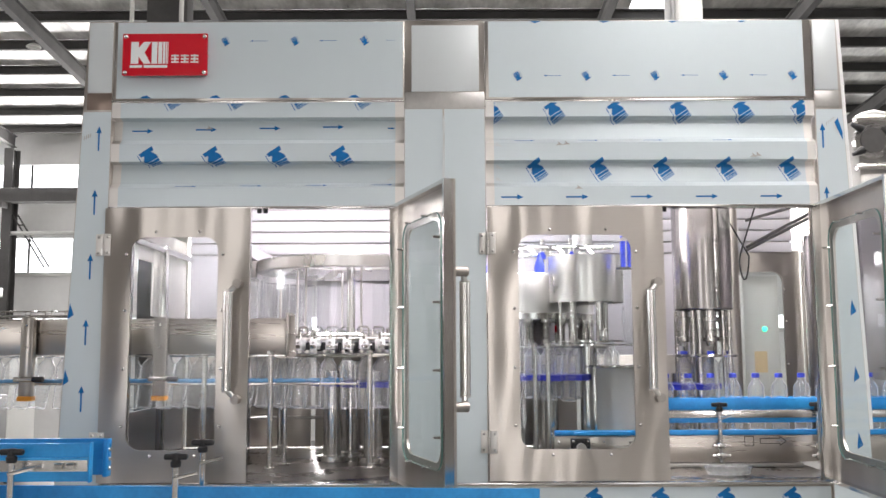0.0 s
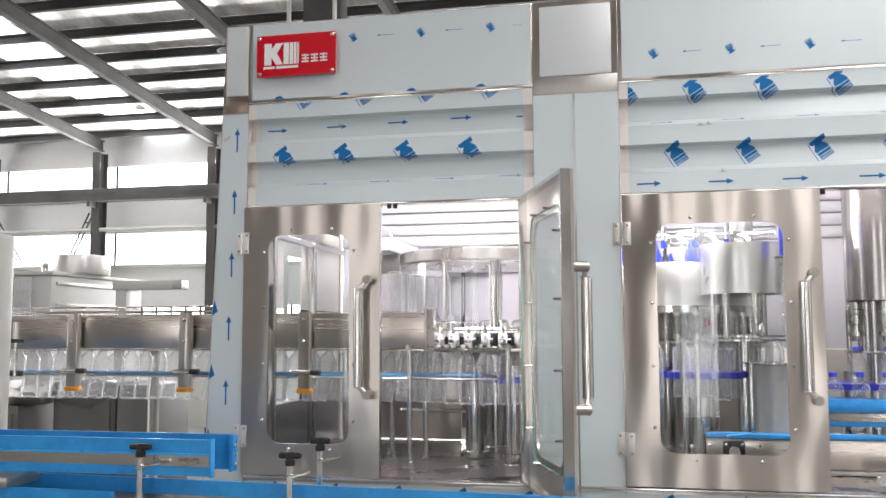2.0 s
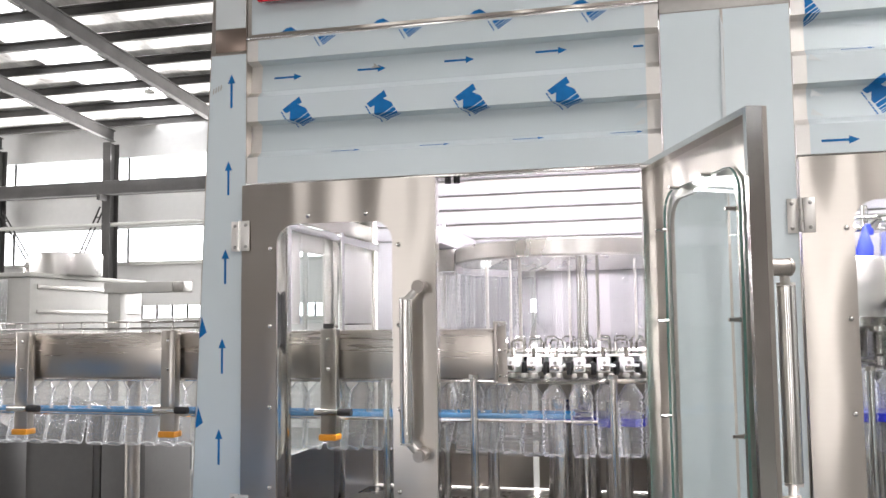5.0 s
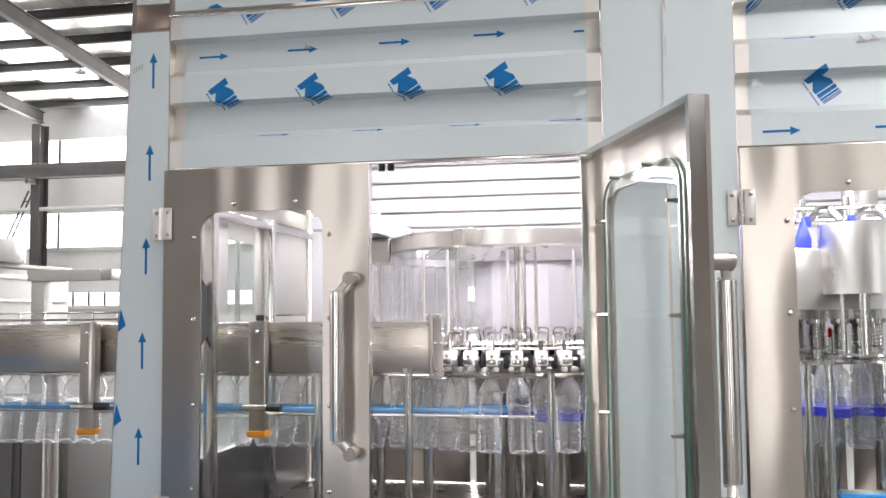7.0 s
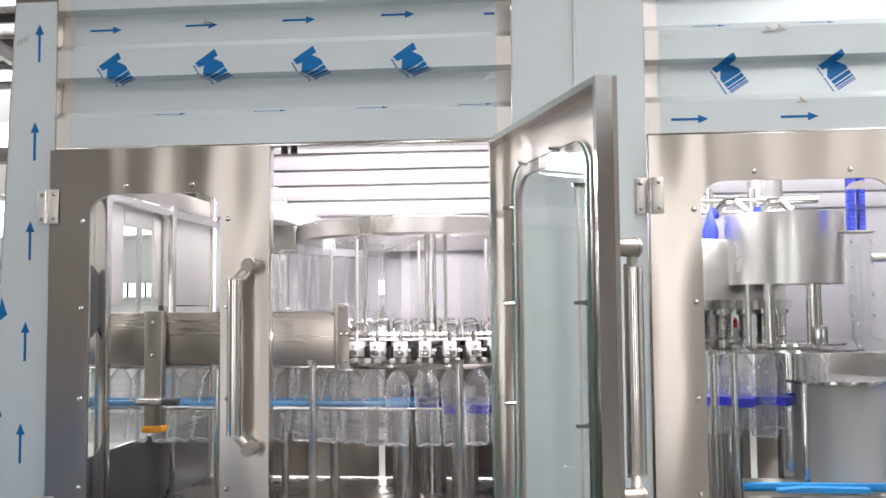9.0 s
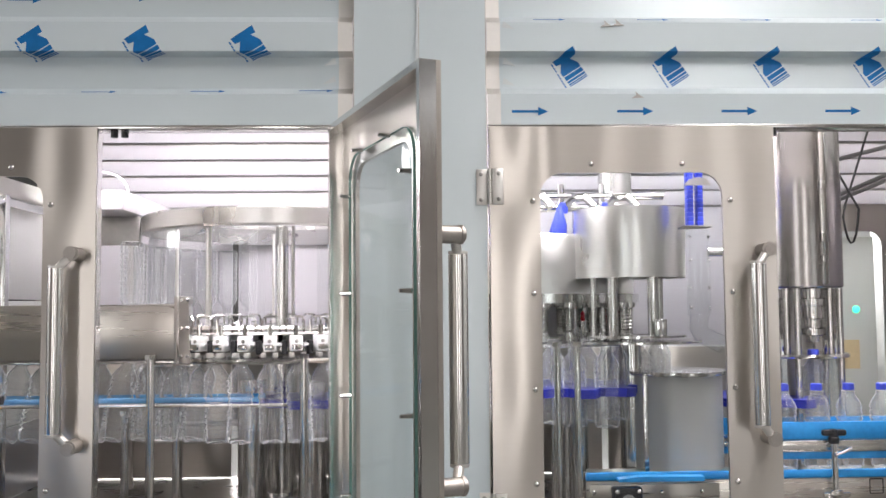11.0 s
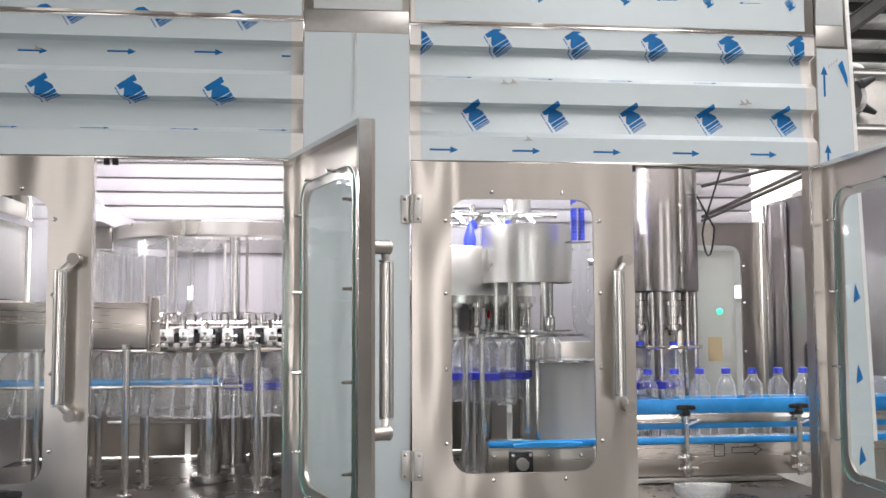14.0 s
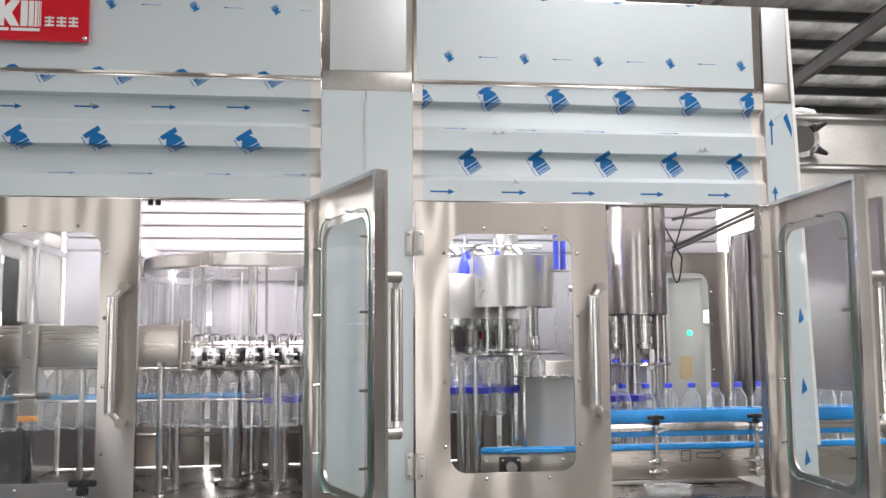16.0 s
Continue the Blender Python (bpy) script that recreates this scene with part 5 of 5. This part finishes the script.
bmesh.ops.translate(b, vec=(1.01, 0.17, SILL), verts=b.verts)
part("tray_shell", b, WRAP, tray)

# capping head
CPX, CPY = 1.062, 0.60
cap = thing("capping_head", (CPX, CPY, SILL), "polished steel capping turret over a round plate", "machine part")
part("hood", lathe([(0.001, 0.601), (0.115, 0.601), (0.118, 0.604), (0.118, 1.25), (0.001, 1.25)], (CPX, CPY, SILL), 44), HOODSTEEL, cap, "tall rolled steel hood")
part("seam_strip", box(CPX - 0.012 + 0.03, CPX + 0.036, CPY - 0.120, CPY - 0.110, SILL + 0.61, SILL + 1.2, 0.002), BRIGHT, cap)
for z in (0.66, 0.72, 0.86, 1.02):
    part("latch", box(CPX + 0.016, CPX + 0.030, CPY - 0.126, CPY - 0.1205, SILL + z, SILL + z + 0.028, 0.002), BRIGHT, cap, "small latch")
part("plate", lathe([(0.03, 0.411), (0.126, 0.411), (0.128, 0.416), (0.126, 0.422), (0.03, 0.426), (0.03, 0.415)], (CPX, CPY, SILL), 40), BRIGHT, cap)
# black disc put in for the shade inside the hood
part("shade_disc", lathe([(0.001, 0.5975), (0.110, 0.5975)], (CPX, CPY, SILL), 36), RUBBER, cap, "black disc standing for the shade under the hood")
part("column", rod((CPX, CPY, SILL), (CPX, CPY, SILL + 0.6), 0.035, 18), DULL, cap)
for k in range(8):
    a = 2 * math.pi * (k - 1) / 8
    x, y = CPX + 0.085 * math.cos(a), CPY + 0.085 * math.sin(a)
    if k % 2:
        sp = part("spindle", lathe([(0.001, 0.455), (0.016, 0.455), (0.018, 0.470), (0.029, 0.474), (0.029, 0.490), (0.022, 0.494), (0.022, 0.515), (0.026, 0.518), (0.026, 0.550), (0.030, 0.553), (0.030, 0.570), (0.024, 0.573), (0.024, 0.598), (0.001, 0.598)], (x, y, SILL), 16), BRIGHT, cap, "steel capping spindle")
        copy_thing(FULL, Matrix.Translation((x, y, SILL + 0.215)))
    else:
        part("rod", rod((x, y, SILL + 0.42), (x, y, SILL + 0.60), 0.010, 12), BRIGHT, cap)
for k in range(5):
    a = 2 * math.pi * (k + 0.4) / 5
    part("stay", rod((CPX + 0.110 * math.cos(a), CPY + 0.110 * math.sin(a), SILL), (CPX + 0.110 * math.cos(a), CPY + 0.110 * math.sin(a), SILL + 0.598), 0.009, 12), BRIGHT, cap)

# black cable loop, green indicator, black hose
cable = []
for u in range(31):
    s = u / 30
    if s < 0.4:
        w = s / 0.4
        cable.append((1.208 + 0.085 * w, 0.70, 1.818 - 0.155 * w))
    elif s < 0.65:
        w = (s - 0.4) / 0.25 * math.pi
        cable.append((1.281 + 0.012 * math.cos(w) - 0.010 * w / 3, 0.70 + 0.01 * w, 1.663 - 0.10 * math.sin(w)))
    else:
        w = (s - 0.65) / 0.35
        cable.append((1.262 + 0.10 * w, 0.73, 1.663 + 0.29 * w))
tagged(part("cable", tube([(1.16, 0.70, 1.95)] + cable, 0.0035, 8), RUBBER), "black electric cable hanging in a loop", "cable")
tagged(part("hose", tube([(1.54, 0.50, 0.96), (1.52, 0.50, 1.10), (1.52, 0.50, 1.24), (1.55, 0.50, 1.31), (1.62, 0.52, 1.33)], 0.009, 10), RUBBER), "black rubber hose in a bend", "hose")
gi = thing("indicator_box", (1.535, 1.29, 0.0), "white control box with a lit green indicator", "control box")
part("case", box(1.43, 1.60, 1.22, 1.36, 1.0, 1.62, 0.006), CREAM, gi)
part("pole", box(1.51, 1.56, 1.26, 1.31, 0, 1.0, 0.004), CREAM, gi)
part("lamp", dome((1.528, 1.22, 1.365), (0, -1, 0), 0.013), GREEN, gi, "lit green lamp")
part("label_plate", box(1.475, 1.535, 1.217, 1.2195, 1.16, 1.26), material("tan_card", (0.55, 0.42, 0.25), 0.7), gi)
# ---- conveyor in front of the machine ----
fc = thing("infeed_conveyor", (-1.2, -0.68, 0), "conveyor with bright blue guide rails on a steel frame", "conveyor")


def bowed(x0, x1, y, z0, z1, thick, bow, n=16, rise=0.0):
    """A guide strip that bows away in plan towards its far end."""
    b = bmesh.new()
    rings = []
    for k in range(n + 1):
        x = x0 + (x1 - x0) * k / n
        u = (x1 - x) / (x1 - x0)
        yy = y + bow * u * u
        rings.append([b.verts.new(p) for p in ((x, yy, z0 + rise * u), (x, yy + thick, z0 + rise * u), (x, yy + thick, z1 + rise * u), (x, yy, z1 + rise * u))])
    for a, c in zip(rings, rings[1:]):
        for i in range(4):
            b.faces.new((a[i], a[(i + 1) % 4], c[(i + 1) % 4], c[i]))
    b.faces.new(rings[0])
    b.faces.new(rings[-1][::-1])
    return b


part("guide_rail", bowed(-3.4, -0.940, -0.58, 0.938, 1.036, 0.012, -0.10), BLUE, fc, "wide blue guide rail")
part("end_plate", box(-0.9395, -0.926, -0.60, -0.566, 0.934, 1.036, 0.003), BLUE, fc)
for z in (0.957, 0.982, 1.007):
    part("bolt", dome((-0.926, -0.583, z), (1, 0, 0), 0.006), BRIGHT, fc)
part("guide_rail", bowed(-3.4, -0.916, -0.76, 1.005, 1.041, 0.010, -0.10), BLUE, fc, "blue guide rail")
part("rail_lip", bowed(-3.4, -0.916, -0.764, 0.999, 1.0045, 0.018, -0.10), material("light_blue_edge", (0.05, 0.42, 0.85), 0.3, 0, 0.1, 10, 90, 0.02), fc)
part("rail_profile", bowed(-3.4, -0.920, -0.758, 0.970, 0.9985, 0.012, -0.10), BRIGHT, fc, "steel rail profile")
part("guide_rail", bowed(-3.4, -0.916, -0.76, 0.945, 0.9695, 0.010, -0.10), BLUE, fc)
part("end_edge", box(-0.9155, -0.911, -0.765, -0.742, 0.942, 1.043, 0.001), BLUE, fc)
for x in (-0.99, -0.96):
    part("bolt", rod((x - 0.010, -0.766, 0.984), (x + 0.010, -0.766, 0.984), 0.007, 10), BRIGHT, fc)
for x in (-1.6, -2.4):
    part("stay", rod((x, -0.70, 0.80), (x, -0.70, 0.98), 0.008, 10), BRIGHT, fc)
# lower line
part("guide_rail", bowed(-3.4, 0.246, -0.70, 0.872, 0.912, 0.010, 0.0, 16, 0.04), BLUE, fc, "long blue guide rail")
part("rail_profile", bowed(-3.4, 0.246, -0.703, 0.840, 0.8715, 0.014, 0.0, 16, 0.04), BRIGHT, fc)
part("guide_rail", bowed(-3.4, 0.246, -0.70, 0.815, 0.8395, 0.010, 0.0, 16, 0.04), BLUE, fc)
part("guide_rail", bowed(-3.4, -1.15, -0.84, 0.875, 0.912, 0.010, 0.0, 16, 0.02), BLUE, fc)
part("rail_profile", bowed(-3.4, -1.15, -0.842, 0.845, 0.8745, 0.012, 0.0, 16, 0.02), BRIGHT, fc)
part("chain", box(-3.4, 0.24, -0.83, -0.715, 0.772, 0.785, 0.003), DULL, fc)
part("side_plate", box(-3.4, 0.24, -0.71, -0.702, 0.65, 0.77, 0.002), STEEL_H, fc)
part("side_plate", box(-3.4, 0.24, -0.85, -0.842, 0.65, 0.77, 0.002), STEEL_H, fc)
part("top_cover", box(-1.75, -1.45, -0.86, -0.72, 0.915, 0.945, 0.006), DULL, fc, "dark steel cover plate")
for x in (-3.2, -2.2, -1.2, -0.1):
    for y in (-0.83, -0.72):
        part("leg", rod((x, y, 0.0), (x, y, 0.65), 0.02, 12), STEEL, fc)
for x, y, z, n in ((-0.695, -0.75, 1.003, 0.24), (-1.095, -0.80, 1.022, 0.25), (-0.660, -0.62, 1.026, 0.25), (-1.80, -0.86, 1.02, 0.25)):
    clamp(x, y, z, n, "front rail clamps", "rail clamp with a black wing knob on a steel rod")

# ---- behind and beside the machine ----
cm = thing("wrapped_machine", (-4.0, 3.0, 0), "pale packed machine with a recessed frame, wrapped in cling film", "machine")
part("body", box(-5.6, -3.52, 2.2, 3.3, 0.9, 1.70, 0.008), CREAM, cm)
part("lid", box(-5.62, -3.50, 2.18, 3.32, 1.70, 1.725, 0.006), CREAM, cm)
for z0, z1 in ((1.44, 1.62),):
    part("front_recess", box(-5.5, -3.66, 2.192, 2.197, z0, z1, 0.002), DULL, cm)
part("side_rail", box(-3.516, -3.508, 2.25, 3.25, 1.635, 1.66, 0.002), DULL, cm)
part("side_rail", box(-3.516, -3.508, 2.25, 3.25, 1.50, 1.52, 0.002), DULL, cm)
w = part("wrap", box(-5.61, -3.64, 2.17, 2.176, 1.40, 1.69, 0.002), WRAP, cm, "shiny cling film")
for x in (-5.5, -4.5, -3.6):
    for y in (2.3, 3.2):
        part("leg", box(x - 0.03, x + 0.03, y - 0.03, y + 0.03, 0, 0.9, 0.004), DULL, cm)
tank = thing("round_tank", (-3.6, 2.6, 1.725), "short round stainless tank on the wrapped machine", "tank")
part("shell", lathe([(0.001, 0.0), (0.20, 0.0), (0.202, 0.006), (0.202, 0.125), (0.19, 0.13), (0.001, 0.132)], (-3.6, 2.62, 1.725), 36), DRUM, tank)
part("pipe", tube([(-3.86, 2.60, 1.725), (-3.86, 2.60, 1.78), (-3.84, 2.60, 1.80), (-3.80, 2.60, 1.805)], 0.03, 12), BRIGHT, tank)
arm = thing("signal_boom", (-3.0, 2.6, 0), "beige boom with a grey end cap on a post", "boom")
part("beam", box(-3.30, -2.86, 2.55, 2.65, 1.615, 1.675, 0.004), CREAM, arm)
part("end", box(-2.858, -2.79, 2.55, 2.65, 1.615, 1.675, 0.004), DULL, arm)
part("post", box(-3.28, -3.20, 2.56, 2.64, 0, 1.615, 0.004), CREAM, arm)


def cabinet_unit(x0, x1, y0, y1, z1, mat, label):
    c = thing("steel_cabinet", ((x0 + x1) / 2, (y0 + y1) / 2, 0), label, "cabinet")
    part("body", box(x0, x1, y0, y1, 0.08, z1, 0.006), mat, c)
    part("door", box(x0 + 0.03, x1 - 0.03, y0 - 0.012, y0 - 0.001, 0.14, z1 - 0.04, 0.003), mat, c)
    part("plinth", box(x0 + 0.03, x1 - 0.03, y0 + 0.03, y1 - 0.03, 0.0, 0.08), BLACK, c)


cabinet_unit(-3.05, -2.66, 1.6, 2.0, 1.05, DARKSTEEL, "grey steel cabinet under the air conveyor")
cabinet_unit(-2.62, -2.40, 1.55, 1.95, 1.04, DARKSTEEL, "narrow steel cabinet partly wrapped in film")
cabinet_unit(-4.2, -3.2, 1.5, 1.9, 0.92, DARKSTEEL, "low grey steel machine base")
for k in range(3):
    t = thing("wrapped_bundle", (-3.55 + 0.35 * k, 1.62, 0.92), "bundle of parts in crumpled cling film", "bundle", "wrapped bundles")
    b = bmesh.new()
    bmesh.ops.create_icosphere(b, subdivisions=3, radius=0.16)
    for v in b.verts:
        v.co *= 1 + 0.25 * noise.noise(v.co * 14 + Vector((k, 0, 0)))
        v.co.z *= 0.55
    bmesh.ops.translate(b, vec=(-3.55 + 0.35 * k, 1.62, 1.0), verts=b.verts)
    part("wrap", b, WRAP if k != 1 else DULL, t)
far = thing("far_machine", (-4.4, 6.0, 0), "distant pale machine standing on the hall floor", "machine")
part("body", box(-4.9, -4.2, 5.8, 6.4, 0.35, 1.25, 0.01), CREAM, far)
for x in (-4.85, -4.25):
    part("foot", box(x - 0.04, x + 0.04, 5.9, 6.3, 0, 0.35, 0.005), BLACK, far)
wp = thing("white_post", (-1.97, -0.28, 0), "white rounded enclosure post beside the conveyor", "post")
part("shaft", rod((-1.99, -0.25, 0), (-1.99, -0.25, 1.655), 0.055, 24), CREAM, wp)
part("cap", lathe([(0.055, 0), (0.05, 0.008), (0.03, 0.014), (0.001, 0.016)], (-1.99, -0.25, 1.655), 24), CREAM, wp)

# steel machine next door with a round valve
nb = thing("neighbour_machine", (2.5, 1.3, 0), "stainless machine with a round port and black wing nuts", "machine")
part("body", box(1.93, 3.6, 1.02, 1.9, 0.3, 2.34, 0.01), DULL, nb)
part("ledge", box(1.91, 3.62, 0.99, 1.019, 2.09, 2.115, 0.003), BRIGHT, nb)
part("top_edge", box(1.91, 3.62, 0.99, 1.019, 2.318, 2.345, 0.003), BRIGHT, nb)
ringp = part("port", rod((1.985, 1.019, 2.225), (1.985, 0.985, 2.225), 0.085, 30), BRIGHT, nb, "round flanged port")
part("glass", rod((1.985, 0.984, 2.225), (1.985, 0.980, 2.225), 0.06, 26), BEAM, ringp, "dark sight glass")
for a in (38, -38, 142, 218):
    x, z = 1.985 + 0.085 * math.cos(radians(a)), 2.225 + 0.085 * math.sin(radians(a))
    wn = part("wing_nut", rod((x - 0.012 * math.cos(radians(a)), 0.97, z - 0.008 * math.sin(radians(a))), (x + 0.05 * math.cos(radians(a)), 0.965, z + 0.03 * math.sin(radians(a))), 0.020, 12, None, 0.009), BLACK, ringp, "black wing nut")
part("white_hose", tube([(1.95, 1.1, 2.345), (1.98, 1.08, 2.37), (2.03, 1.06, 2.378), (2.08, 1.05, 2.365), (2.10, 1.05, 2.345)], 0.012, 10), WHITE, nb, "white hose loop")
for x in (2.1, 3.5):
    for y in (1.1, 1.8):
        part("leg", box(x - 0.03, x + 0.03, y - 0.03, y + 0.03, 0, 0.3, 0.004), DULL, nb)
# hall posts and pipes that rise behind the cabinet
for x, y, wdt, lab in ((-1.49, 1.7, 0.11, "dark steel post behind the cabinet"), (1.325, 1.7, 0.09, "steel post behind the cabinet")):
    c = tagged(part("support_post", box(x - wdt, x + wdt, y - 0.06, y + 0.06, 0, roof_z(y), 0.006), BEAM if x < 0 else WALLM), lab, "post", kind="structure")
for x in (-1.665, -1.40, 1.26):
    tagged(part("riser_pipe", rod((x, 1.60, 0), (x, 1.60, roof_z(1.6)), 0.012, 10), CREAM), "thin white pipe rising to the roof", "pipe", "riser pipes")
def lamp(x, y):
    z = roof_z(y) - 0.13
    l = thing("hall_lamp", (x, y, z), "round white hall lamp, unlit, under a rafter", "lamp", "hall lamps")
    part("rod", rod((x, y, z - 0.03), (x, y, z), 0.008, 8), BEAM, l)
    part("shade", lathe([(0.07, 0.0), (0.075, 0.01), (0.05, 0.035), (0.015, 0.05), (0.001, 0.052)], (x, y, z - 0.08), 18), CREAM, l)


for x, y in ((-6.15, 7.6), (-8.1, 6.6), (-4.2, 6.0)):
    lamp(x, y)
